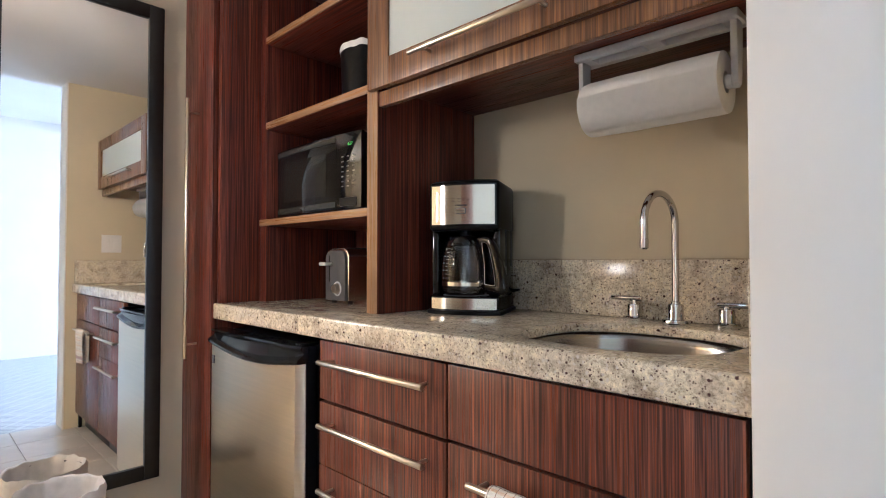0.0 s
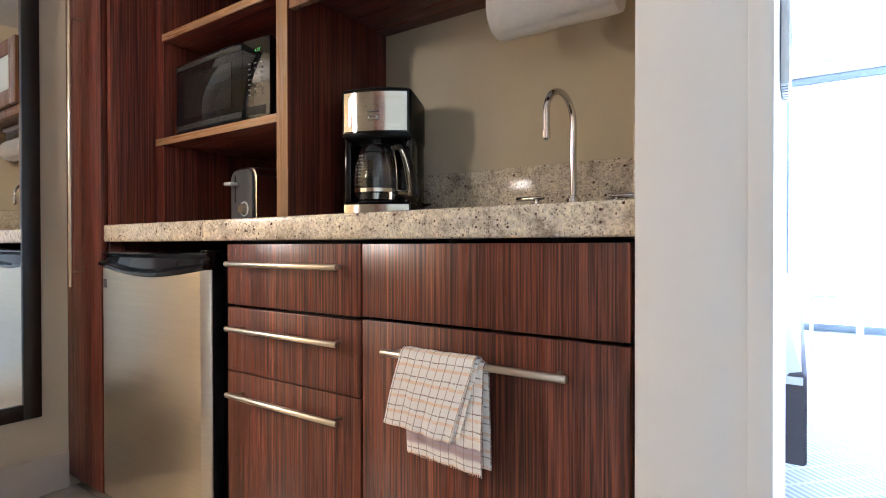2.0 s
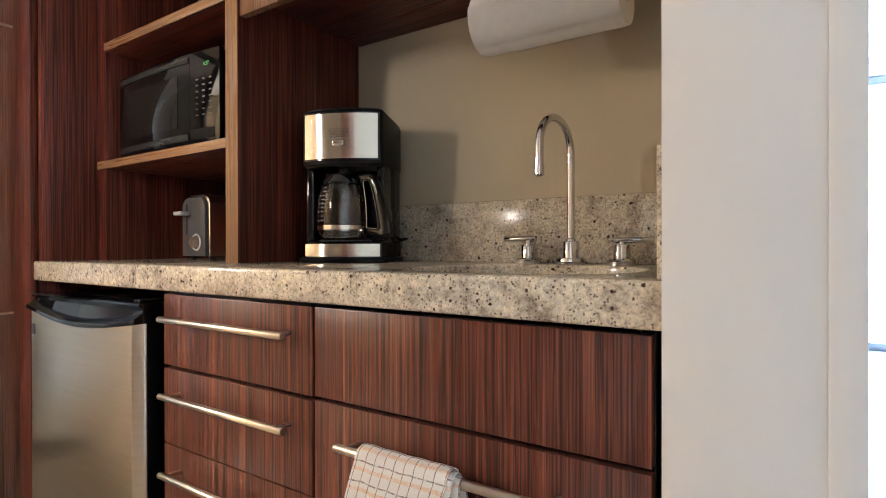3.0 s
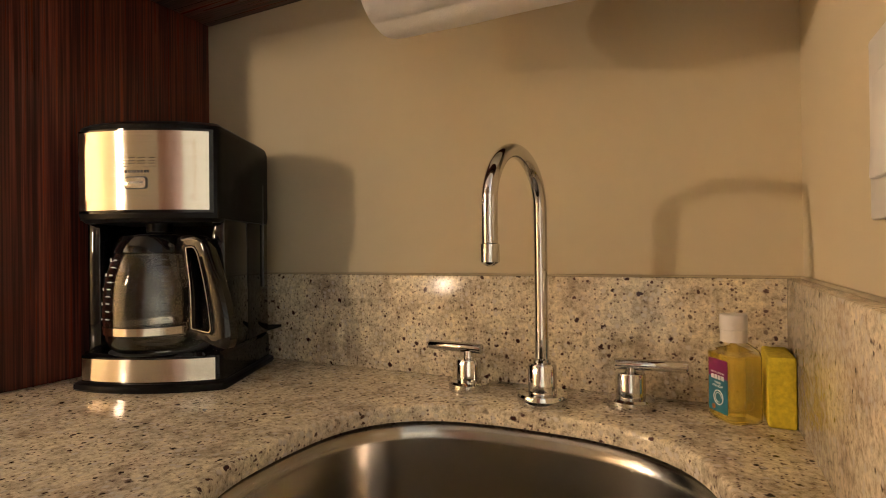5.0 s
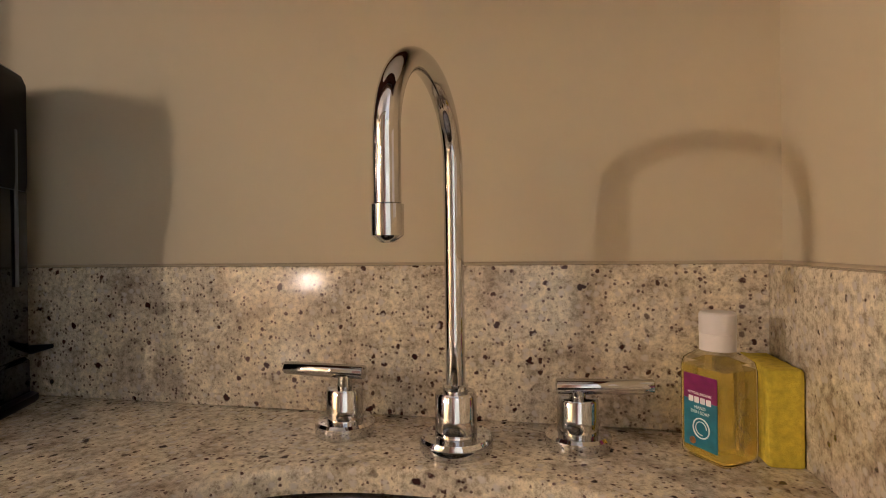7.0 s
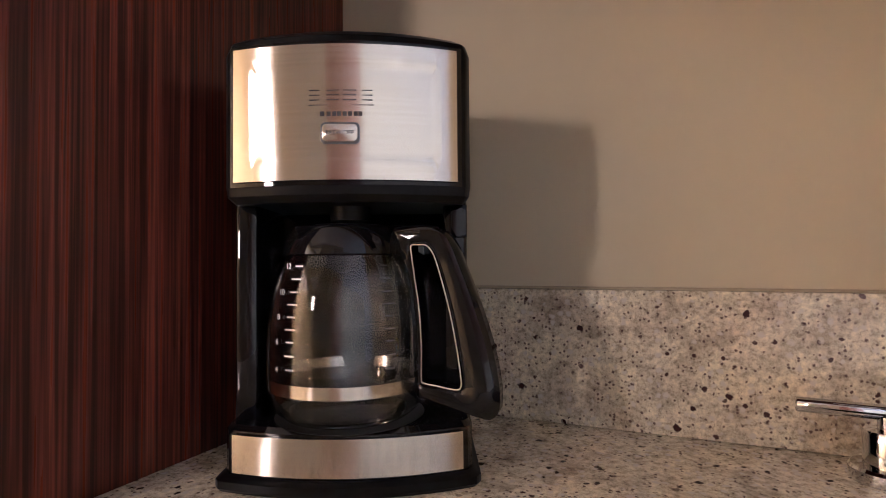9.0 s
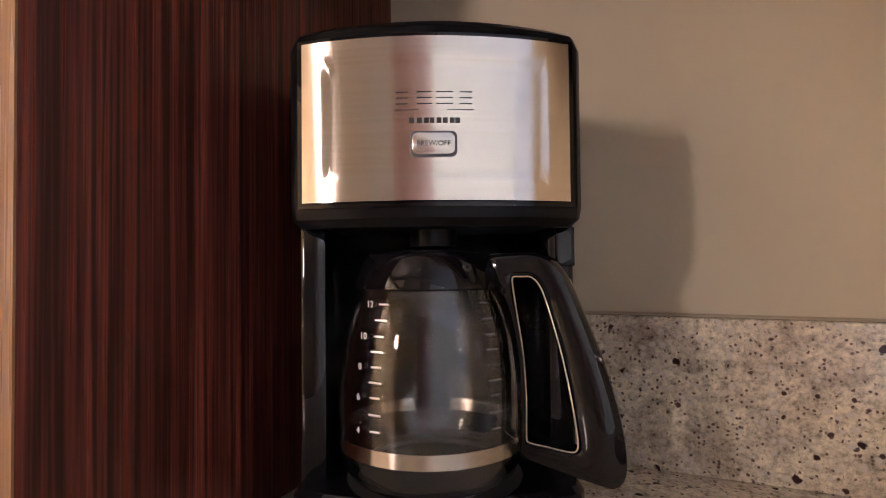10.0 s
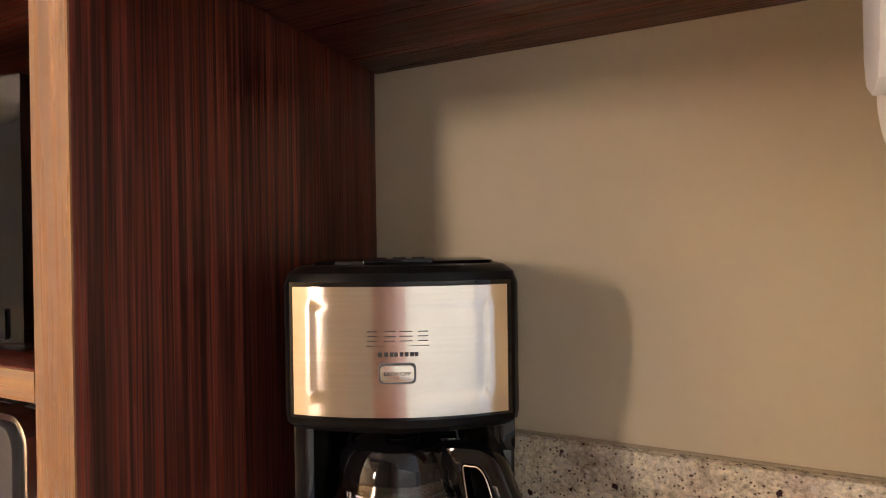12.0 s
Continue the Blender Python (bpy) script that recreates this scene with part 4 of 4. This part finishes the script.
def eased(loop, n=3):
    """A rounder closed loop through the same points."""
    pts = [Vector(q) for q in loop]
    out = []
    for k in range(len(pts)):
        p0, p1, p2, p3 = (pts[(k + d) % len(pts)] for d in (-1, 0, 1, 2))
        for f in (i / n for i in range(n)):
            out.append(0.5 * (2 * p1 + (p2 - p0) * f + (2 * p0 - 5 * p1 + 4 * p2 - p3) * f * f + (3 * p1 - p0 - 3 * p2 + p3) * f ** 3))
    return out


grip_out, grip_in = eased(grip_out), eased(grip_in)


def grip():
    """A closed loop handle cut as a plate in the upright plane along hx, hy, with softened rims."""
    bm = bmesh.new()
    at = lambda r, z, s: bm.verts.new((r * hx - s * hy, r * hy + s * hx, z))
    rings = []
    for s, f in ((-0.0115, 0.36), (-0.0100, 0.14), (-0.0055, 0.0), (0.0055, 0.0), (0.0100, 0.14), (0.0115, 0.36)):
        pairs = [(Vector(q), Vector(w)) for q, w in zip(grip_out, grip_in)]
        rings.append(([at(*q.lerp(w, f), s) for q, w in pairs], [at(*w.lerp(q, 0.5 * f), s) for q, w in pairs]))
    n = len(grip_out)
    for (ao, ai), (bo, bi) in zip(rings, rings[1:]):
        for k in range(n):
            j = (k + 1) % n
            bm.faces.new((ao[k], ao[j], bo[j], bo[k]))
            bm.faces.new((ai[j], ai[k], bi[k], bi[j]))
    for o, i in (rings[0], rings[-1]):
        for k in range(n):
            j = (k + 1) % n
            bm.faces.new((o[k], o[j], i[j], i[k]))
    bmesh.ops.recalc_face_normals(bm, faces=bm.faces[:])
    return bm


hd = part("handle", grip(), black_gloss, carafe, "black curved loop handle", local=True)
# reflection along the glossy black opening, laid on as a thin nickel strip
rim = [Vector((r * hx, r * hy, z)) + 0.0108 * Vector((hy, -hx, 0)) for r, z in grip_in]
part("handle_reflection", sweep(bmesh.new(), rim + rim[:1], 0.0005, 8), nickel, hd, "reflection drawn as a bright rim round the handle's opening", local=True)
part("hinge", box(0.034, 0.052, -0.014, 0.006, 0.150, 0.1600, 0.002), black_gloss, carafe, local=True)
marks = [(4, 0.047), (5, 0.0575), (6, 0.068), (7, 0.0775), (8, 0.087), (9, 0.0965), (10, 0.106), (11, 0.116), (12, 0.126)]


def jug_r(z):
    for (r0, z0), (r1, z1) in zip(outer, outer[1:]):
        if z0 <= z <= z1:
            return r0 + (r1 - r0) * (z - z0) / max(1e-6, z1 - z0)
    return 0.045


for side in (-1, 1):
    bm = bmesh.new()
    for num, z in marks:
        r = jug_r(z) + 0.0004
        a0 = radians(-90 + side * (31 if side < 0 else 36))
        tick = box(-0.0036 if num % 2 == 0 else -0.0046, 0.0036 if num % 2 == 0 else 0.0046, -0.0003, 0.0003, -0.00045, 0.00045, 0)
        bmesh.ops.transform(tick, matrix=Matrix.Translation((r * math.cos(a0), r * math.sin(a0), z)) @ Matrix.Rotation(a0 + math.pi / 2, 4, "Z"), verts=tick.verts[:])
        tmp = bpy.data.meshes.new("tick")
        tick.to_mesh(tmp)
        tick.free()
        bm.from_mesh(tmp)
        bpy.data.meshes.remove(tmp)
    part("scale_marks", bm, white_ink if side < 0 else grey_plastic, jug, "white level marks", local=True, smooth=False)
for num, z in marks[::2]:
    r = jug_r(z) + 0.0022
    a = radians(-90 - 41)
    lettering("numeral", str(num), 0.0060, Matrix.Translation((r * math.cos(a), r * math.sin(a), z - 0.002)) @ Euler((radians(90), 0, radians(-36))).to_matrix().to_4x4(), white_ink, jug)

# ---- paper towel ----
RX0, RX1, RYC, RZC, RR = 1.300, 1.592, 0.352, 1.412, 0.062
holder = thing("paper_towel_holder", (1.45, RYC, 1.543), "pale grey plastic paper towel holder under the wall cabinet", "towel holder")
bm = box(1.276, 1.622, 0.318, 0.338, 1.524, 1.542, 0.004)
add_box(bm, 1.276, 1.622, 0.372, 0.392, 1.524, 1.542, 0.004)
for x0, x1 in ((1.276, 1.312), (1.430, 1.468), (1.586, 1.622)):
    add_box(bm, x0, x1, 0.330, 0.380, 1.526, 1.5415, 0.003)
part("plate", bm, grey_holder, holder)
for x0, x1 in ((1.280, 1.292), (1.604, 1.617)):
    bm = prism([(RYC - 0.020, 1.530), (RYC - 0.016, 1.425), (RYC - 0.012, 1.405), (RYC, 1.396), (RYC + 0.012, 1.405), (RYC + 0.016, 1.425), (RYC + 0.020, 1.530)], x0, x1, 0.002)
    bmesh.ops.transform(bm, matrix=Matrix(((0, 0, 1, 0), (1, 0, 0, 0), (0, 1, 0, 0), (0, 0, 0, 1))), verts=bm.verts[:])
    bmesh.ops.recalc_face_normals(bm, faces=bm.faces[:])
    arm = part("arm", bm, grey_holder, holder)
    inside = x1 if x0 < 1.4 else x0
    part("peg", rod((inside, RYC, RZC), (inside + (0.016 if x0 < 1.4 else -0.012), RYC, RZC), 0.014, 20, 0.002), grey_holder, arm)


def roll():
    bm = bmesh.new()
    nx, seg = 24, 72
    rings = []
    for i in range(nx + 1):
        x = RX0 + (RX1 - RX0) * i / nx
        ring = []
        for k in range(seg):
            a = 2 * math.pi * k / seg
            r = RR - 0.0012 * noise.noise(Vector((x * 14, math.cos(a) * 2, math.sin(a) * 2))) - (0.0015 if i in (0, nx) else 0)
            ring.append(bm.verts.new((x, RYC + r * math.cos(a), RZC + r * math.sin(a))))
        rings.append(ring)
    core = [[bm.verts.new((x, RYC + 0.021 * math.cos(2 * math.pi * k / seg), RZC + 0.021 * math.sin(2 * math.pi * k / seg))) for k in range(seg)] for x in (RX0, RX1)]
    allr = [core[0]] + rings + [core[1]]
    for a, b in zip(allr, allr[1:]):
        for k in range(seg):
            bm.faces.new((a[k], b[k], b[(k + 1) % seg], a[(k + 1) % seg]))
    for k in range(seg):
        bm.faces.new((core[0][k], core[0][(k + 1) % seg], core[1][(k + 1) % seg], core[1][k]))
    bmesh.ops.recalc_face_normals(bm, faces=bm.faces[:])
    return bm


towel_roll = thing("paper_towel_roll", (1.445, RYC, RZC - RR), "white paper towel roll with a loose end on its holder", "paper towel")
part("roll", roll(), paper, towel_roll)
bm = bmesh.new()
grid = []
for i in range(25):
    x = RX0 + 0.001 + (RX1 - RX0 - 0.002) * i / 24
    row = []
    for j in range(11):
        a = radians(245 - 8 * j)
        cut = 0.5 + 0.5 * noise.noise(Vector((x * 30, 0, 3)))
        r = RR + 0.0012 + 0.004 * max(0, (j - 6) / 4) * cut
        row.append(bm.verts.new((x, RYC + r * math.cos(a), RZC + r * math.sin(a))))
    grid.append(row)
for a, b in zip(grid, grid[1:]):
    for j in range(10):
        bm.faces.new((a[j], b[j], b[j + 1], a[j + 1]))
bmesh.ops.solidify(bm, geom=bm.faces[:], thickness=0.0005)
part("loose_sheet", bm, paper, towel_roll)

# ---- microwave ----
micro = thing("microwave", (0.44, 0.35, 1.211), "black microwave oven with dark glass door on the shelf", "microwave", rz=0)
MX0, MX1, MF, MB, MT = 0.180, 0.669, 0.163, 0.49, 1.446
part("case", box(MX0 + 0.004, MX1 - 0.004, MF + 0.012, MB, 1.219, MT, 0.006), black_satin, micro)


def bowed(x0, x1, z0, z1, y, bow, thick):
    """An upright slab whose front bows out over the oven's whole width."""
    n = 16
    fr = []
    for k in range(n + 1):
        x = x0 + (x1 - x0) * k / n
        u = (x - MX0) / (MX1 - MX0) * 2 - 1
        yy = y - bow * (1 - u * u)
        fr.append((x, yy))
    out = fr + [(x1, y + thick), (x0, y + thick)]
    return prism(out, z0, z1, 0.0015)


def on_oven(x, lift=0.0):
    u = (x - MX0) / (MX1 - MX0) * 2 - 1
    return MF - BOW * (1 - u * u) - lift


BOW, MS = 0.013, 0.556
mdoor = part("door", bowed(MX0, MS - 0.001, 1.217, 1.447, MF, BOW, 0.012), black_gloss, micro, "dark glossy door")
part("window", bowed(0.238, 0.505, 1.262, 1.398, MF - 0.0012, BOW, 0.0004), plain("oven_window", (0.014, 0.014, 0.012), 0.03, 0, 90, 0.1, relief=0), mdoor, "dark see-through window")
for z0, z1 in ((1.225, 1.243), (1.424, 1.440)):
    part("trim_band", bowed(MX0 + 0.006, MS - 0.004, z0, z1, MF - 0.0022, BOW, 0.0006), grey_gloss, mdoor, "dark grey glossy trim band")
panel = part("control_panel", bowed(MS + 0.001, MX1, 1.217, 1.447, MF, BOW, 0.012), black_gloss, micro, "black control panel with pale keys")
for r_ in range(7):
    for c_ in range(3):
        x, z = 0.586 + 0.0250 * c_, 1.376 - 0.0150 * r_
        part("key", box(x - 0.0048, x + 0.0048, on_oven(x, 0.0012), on_oven(x, -0.001), z - 0.0015, z + 0.0015, 0), key_ink, panel, smooth=False)
lettering("clock_digits", "4:27", 0.0135, Matrix.Translation((0.622, on_oven(0.622, 0.0016), 1.4075)) @ Euler((radians(90), 0, radians(3))).to_matrix().to_4x4(), green_digits, panel)
part("open_button", bowed(0.574, 0.650, 1.226, 1.252, MF - 0.002, BOW, 0.001), black_satin, panel)
for x in (0.225, 0.625):
    for y in (0.205, 0.46):
        part("foot", lathe([(0.010, 0.0), (0.010, 0.0085)], 12, (x, y, 1.2112), True), black_void, micro)

# ---- toaster ----
toaster = thing("toaster", (0.398, 0.37, 0.9155), "polished steel two-slice toaster with grey end panel on the worktop", "toaster", rz=-2)


def arch(w, h, r, n=8):
    out = [(-w, 0.012), (w, 0.012)]
    out += [(w - r + r * math.cos(radians(90 * k / n)), h - r + r * math.sin(radians(90 * k / n))) for k in range(n + 1)]
    out += [(-w + r - r * math.sin(radians(90 * k / n)), h - r + r * math.cos(radians(90 * k / n))) for k in range(n + 1)]
    return out


def arch_prism(w, h, r, y0, y1, bevel):
    bm = prism(arch(w, h, r), y0, y1, bevel)
    bmesh.ops.transform(bm, matrix=Matrix(((1, 0, 0, 0), (0, 0, 1, 0), (0, 1, 0, 0), (0, 0, 0, 1))), verts=bm.verts[:])
    bmesh.ops.recalc_face_normals(bm, faces=bm.faces[:])
    return bm


part("shell", arch_prism(0.070, 0.190, 0.036, -0.100, 0.120, 0.004), steel_toaster, toaster, "polished steel shell", local=True)
end = part("end_panel", arch_prism(0.060, 0.181, 0.030, -0.110, -0.099, 0.003), grey_plastic, toaster, "grey plastic end panel", local=True)
part("slot", box(-0.036, -0.031, -0.1115, -0.109, 0.075, 0.165, 0.001), black_void, end, local=True)
part("lever", box(-0.056, -0.014, -0.140, -0.110, 0.130, 0.141, 0.003), grey_holder, toaster, "pale push-down lever", local=True)
dial = lathe([(0.0, 0.016), (0.013, 0.016), (0.015, 0.013), (0.0165, 0.0)], 28)
part("dial", dial, nickel, toaster, "round browning dial", local=True).matrix_local = Matrix.Translation((0.016, -0.110, 0.052)) @ stand
part("dial_ring", lathe([(0.020, 0.0), (0.020, 0.002), (0.024, 0.002), (0.025, 0.0)], 32), grey_holder, toaster, local=True).matrix_local = Matrix.Translation((0.016, -0.110, 0.052)) @ stand
for x0, x1 in ((-0.045, -0.015), (0.015, 0.045)):
    part("bread_slot", box(x0, x1, -0.075, 0.095, 0.1895, 0.1912, 0.0004), black_void, toaster, local=True)
for sx in (-0.05, 0.05):
    for sy in (-0.08, 0.10):
        part("foot", lathe([(0.009, 0.0), (0.009, 0.013)], 12, (sx, sy, 0.0), True), black_void, toaster, local=True)

# ---- ice bucket ----
bucket = thing("ice_bucket", (0.545, 0.300, 1.559), "black ice bucket with a white plastic liner on the shelf", "ice bucket")
part("pail", lathe([(0.0, 0.0), (0.094, 0.0), (0.097, 0.004), (0.102, 0.185), (0.1, 0.187), (0.097, 0.184), (0.092, 0.006), (0.0, 0.006)], 48, (0.545, 0.300, 1.559)), black_satin, bucket)
bm = lathe([(0.096, 0.170), (0.099, 0.188), (0.103, 0.192), (0.1045, 0.186), (0.1040, 0.172)], 60, (0.545, 0.300, 1.559))
for v in bm.verts:
    v.co.z += 0.006 * noise.noise(v.co * 35)
    v.co += Vector((v.co.x - 0.545, v.co.y - 0.300, 0)).normalized() * 0.002 * abs(noise.noise(v.co * 50))
part("liner", bm, bag_mat, bucket, "crumpled white liner folded over the rim")

# ---- dish towel on the door handle ----
BARY, BARZ = FY - 0.033, 0.640


def cloth(x0, x1, xb0, xb1, top_back, drop_front, drop_back, lift, name_seed):
    """A cloth folded over the bar: the front flap falls to drop_front, the back one to drop_back."""
    bm = bmesh.new()
    uvl = bm.loops.layers.uv.new("UVMap")
    path = []
    r = 0.0095 + lift
    for k in range(15):
        f = k / 14
        path.append((BARY - r - 0.004 * math.sin(f * 3.0), BARZ - drop_front * (1 - f), 1 - f))
    for k in range(1, 9):
        a = math.pi - math.pi * k / 9
        path.append((BARY + r * math.cos(a), BARZ + r * math.sin(a), 0))
    for k in range(15):
        f = k / 14
        path.append((BARY + r + 0.003 * f, BARZ - drop_back * f, -f))
    length = [0.0]
    for (a, b, _), (c, d, _) in zip(path, path[1:]):
        length.append(length[-1] + math.hypot(c - a, d - b))
    nx = 30
    grid, uv = [], {}
    for i in range(nx + 1):
        u = i / nx
        col = []
        for (y, z, f), s in zip(path, length):
            g = max(0, f)
            h = max(0, -f)
            x = (x0 + (x1 - x0) * u) * (1 - g - h) + (xb0 + (xb1 - xb0) * u) * g + (top_back[0] + (top_back[1] - top_back[0]) * u) * h
            ripple = 0.0035 * g * math.sin(u * 9 + name_seed) + 0.0025 * noise.noise(Vector((x * 22, z * 16, name_seed)))
            sag = 0.010 * g * u
            v = bm.verts.new((x, min(y + (-abs(ripple) if f >= 0 else abs(ripple) * 0.4), FY - 0.0035), z - sag + 0.002 * noise.noise(Vector((x * 30, 0, name_seed)))))
            uv[v] = (x0 + (x1 - x0) * u, s)
            col.append(v)
        grid.append(col)
    for a, b in zip(grid, grid[1:]):
        for j in range(len(path) - 1):
            f = bm.faces.new((a[j], b[j], b[j + 1], a[j + 1]))
            for lp in f.loops:
                lp[uvl].uv = uv[lp.vert]
    bmesh.ops.recalc_face_normals(bm, faces=bm.faces[:])
    bmesh.ops.solidify(bm, geom=bm.faces[:], thickness=0.0018)
    return bm


dish_towel = thing("dish_towel", (1.39, BARY, 0.46), "cream cotton dish towel with brown checks, folded over the bar handle", "towel")
part("outer_fold", cloth(1.302, 1.461, 1.266, 1.414, (1.330, 1.470), 0.126, 0.170, 0.0085, 1.0), cloth_mat, dish_towel)
part("middle_fold", cloth(1.308, 1.468, 1.296, 1.432, (1.335, 1.474), 0.118, 0.172, 0.0045, 2.6), cloth_mat, dish_towel)
inner = part("inner_fold", cloth(1.312, 1.477, 1.316, 1.473, (1.335, 1.480), 0.172, 0.178, 0.0, 4.0), hem_mat, dish_towel)
bm = bmesh.new()
for k in range(46):
    x = 1.317 + 0.155 * k / 45
    z = BARZ - 0.172 - 0.010 * k / 45
    sweep(bm, [(x, BARY - 0.0105, z + 0.001), (x + random.uniform(-0.001, 0.001), BARY - 0.0105, z - random.uniform(0.002, 0.0045))], 0.00045, 4)
part("fringe", bm, hem_mat, inner, "short frayed threads along the hem")

# ---- switch plate on the side wall ----
switch = thing("light_switch", (XR, 0.204, 1.117), "white double rocker light switch on the beige wall", "light switch")
part("plate", box(XR - 0.006, XR - 0.0005, 0.146, 0.262, 1.117, 1.233, 0.002), white_plastic, switch)
for y0, y1 in ((0.160, 0.195), (0.213, 0.248)):
    bm = box(XR - 0.010, XR - 0.005, y0, y1, 1.142, 1.208, 0.0015)
    for v in bm.verts:
        if v.co.x < XR - 0.007 and v.co.z > 1.175:
            v.co.x += 0.003
    part("rocker", bm, white_plastic, switch)

# ---- thermostat on the bedroom face of the partition ----
thermostat = thing("thermostat", (1.888, 0.25, 1.10), "pale grey plastic thermostat on the partition wall", "thermostat")
part("case", box(1.8885, 1.902, 0.185, 0.315, 1.100, 1.236, 0.004), white_plastic, thermostat)
part("display", box(1.902, 1.9032, 0.215, 0.285, 1.165, 1.215, 0.0005), grey_plastic, thermostat, "dark grey display")
for k in range(6):
    part("vent_slot", box(1.891, 1.899, 0.200 + 0.018 * k, 0.204 + 0.018 * k, 1.0990, 1.1002, 0), grey_plastic, thermostat)

# ---- blind wand at the window's edge ----
WNX, WNY = 1.745, 5.462
wand = thing("blind_wand", (WNX, WNY, 0.64), "pale plastic blind wand hanging beside the window", "blind wand")
part("rod", lathe([(0.0, 0.90), (0.007, 0.90), (0.007, 2.40), (0.0, 2.40)], 16, (WNX, WNY, 0)), white_plastic, wand)
part("knob", lathe([(0.0, 0.905), (0.020, 0.915), (0.026, 0.945), (0.018, 0.975), (0.0, 0.98)], 20, (WNX, WNY, 0)), white_plastic, wand)
part("handle", lathe([(0.0, 0.64), (0.018, 0.642), (0.024, 0.70), (0.023, 0.83), (0.009, 0.86), (0.007, 0.91), (0.0, 0.91)], 20, (WNX, WNY, 0)), white_plastic, wand)
part("bracket", box(WNX - 0.012, WNX + 0.012, WNY - 0.01, 5.4995, 2.385, 2.415, 0.002), white_plastic, wand)

# ---- smoke detector on the hall ceiling ----
detector = thing("smoke_detector", (1.0, -0.75, HALL - 0.03), "round white smoke detector on the ceiling", "smoke detector")
part("case", lathe([(0.0, -0.030), (0.025, -0.030), (0.040, -0.022), (0.050, -0.012), (0.052, 0.0)], 36, (1.0, -0.75, HALL)), white_plastic, detector)

# ---- waste bin by the mirror ----
WX, WY = -0.075, -0.42
waste = thing("waste_bin", (WX, WY, 0.0), "small dark waste bin with a clear crumpled liner", "waste bin")
part("pail", lathe([(0.0, 0.004), (0.080, 0.004), (0.084, 0.0), (0.088, 0.006), (0.112, 0.345), (0.109, 0.345), (0.085, 0.010), (0.0, 0.010)], 44, (WX, WY, 0.0)), grey_plastic, waste)
bm = lathe([(0.100, 0.22), (0.107, 0.335), (0.109, 0.358), (0.115, 0.362), (0.119, 0.350), (0.117, 0.30), (0.114, 0.26)], 90, (WX, WY, 0.0))
for v in bm.verts:
    o = Vector((v.co.x - WX, v.co.y - WY, 0)).normalized()
    k = noise.noise(v.co * 28) + 0.5 * noise.noise(v.co * 70)
    v.co += o * 0.007 * abs(k) * (1 if (v.co.xy - Vector((WX, WY))).length > 0.108 else -1)
    v.co.z += 0.009 * noise.noise(v.co * 30)
part("liner", bm, bag_mat, waste, "crumpled translucent liner folded over the rim")

# ---- bedroom ----
bed = thing("bed", (0.95, 1.85, 0.0), "hotel bed with white duvet over a dark grey upholstered base", "bed")
part("base", box(-0.05, 1.935, 1.045, 2.65, 0.20, 0.47, 0.012, 3), skirt_mat, bed, "dark grey upholstered base")


def duvet():
    bm = bmesh.new()
    nx, ny = 40, 34
    grid = []
    for i in range(nx + 1):
        row = []
        for j in range(ny + 1):
            u, v = i / nx, j / ny
            x, y = -0.05 + 1.975 * u, 1.035 + 1.625 * v
            e = min(1.0, min(1.975 * (1 - u), 1.625 * v, 1.625 * (1 - v)) / 0.16)
            z = 0.455 + 0.285 * math.sqrt(max(0, 1 - (1 - e) ** 2.4)) + 0.012 * noise.noise(Vector((x * 5, y * 5, 0)))
            row.append(bm.verts.new((x, y, z)))
        grid.append(row)
    for a, b in zip(grid, grid[1:]):
        for j in range(ny):
            bm.faces.new((a[j], b[j], b[j + 1], a[j + 1]))
    edge = [e for e in bm.edges if e.is_boundary]
    ext = bmesh.ops.extrude_edge_only(bm, edges=edge)
    for v in [g for g in ext["geom"] if isinstance(g, bmesh.types.BMVert)]:
        v.co.z = 0.44
    bmesh.ops.recalc_face_normals(bm, faces=bm.faces[:])
    return bm


part("duvet", duvet(), linen, bed, "plump white duvet")
for x in (0.05, 1.84):
    for y in (1.12, 2.55):
        part("leg", box(x - 0.035, x + 0.035, y - 0.035, y + 0.035, 0.0, 0.20, 0.003), black_satin, bed)

table = thing("side_table", (2.16, 4.5, 0.0), "low pale side table by the window", "table")
part("tabletop", box(1.985, 2.33, 4.30, 4.70, 0.425, 0.45, 0.004), white_plastic, table)
for x in (2.0, 2.315):
    for y in (4.315, 4.685):
        part("leg", box(x - 0.011, x + 0.011, y - 0.011, y + 0.011, 0.0, 0.425, 0.002), white_plastic, table)

# ---- tiles: base course on the mirror wall, floor ----
base_course = thing("baseboard", (XL, -0.4, 0.0), "beige ceramic tile base course along the wall", "baseboard", kind="structure")
tile_mesh = bpy.data.meshes.new("tile")
bm = box(0, 0.011, 0, 0.297, 0, 0.128, 0.0015, 1)
bm.to_mesh(tile_mesh)
bm.free()
tile_mesh.materials.append(tile_mat)
for k in range(3):
    ob = new("tile", tile_mesh)
    ob.parent = base_course
    ob.matrix_basis = Matrix.Translation((0.001, 0.4 - 0.018 - 0.30 * (k + 1) + 0.003, 0.003))
floor_tile = bpy.data.meshes.new("floor_tile")
bm = box(0, 0.297, 0, 0.297, -0.008, 0.0, 0.0012, 1)
bm.to_mesh(floor_tile)
bm.free()
floor_tile.materials.append(tile_mat)
for i in range(7):
    for j in range(9):
        ob = new("tile", floor_tile)
        ob.parent = floor
        ob.matrix_basis = Matrix.Translation((-0.205 + 0.30 * i, -2.39 + 0.30 * j, 0.0))
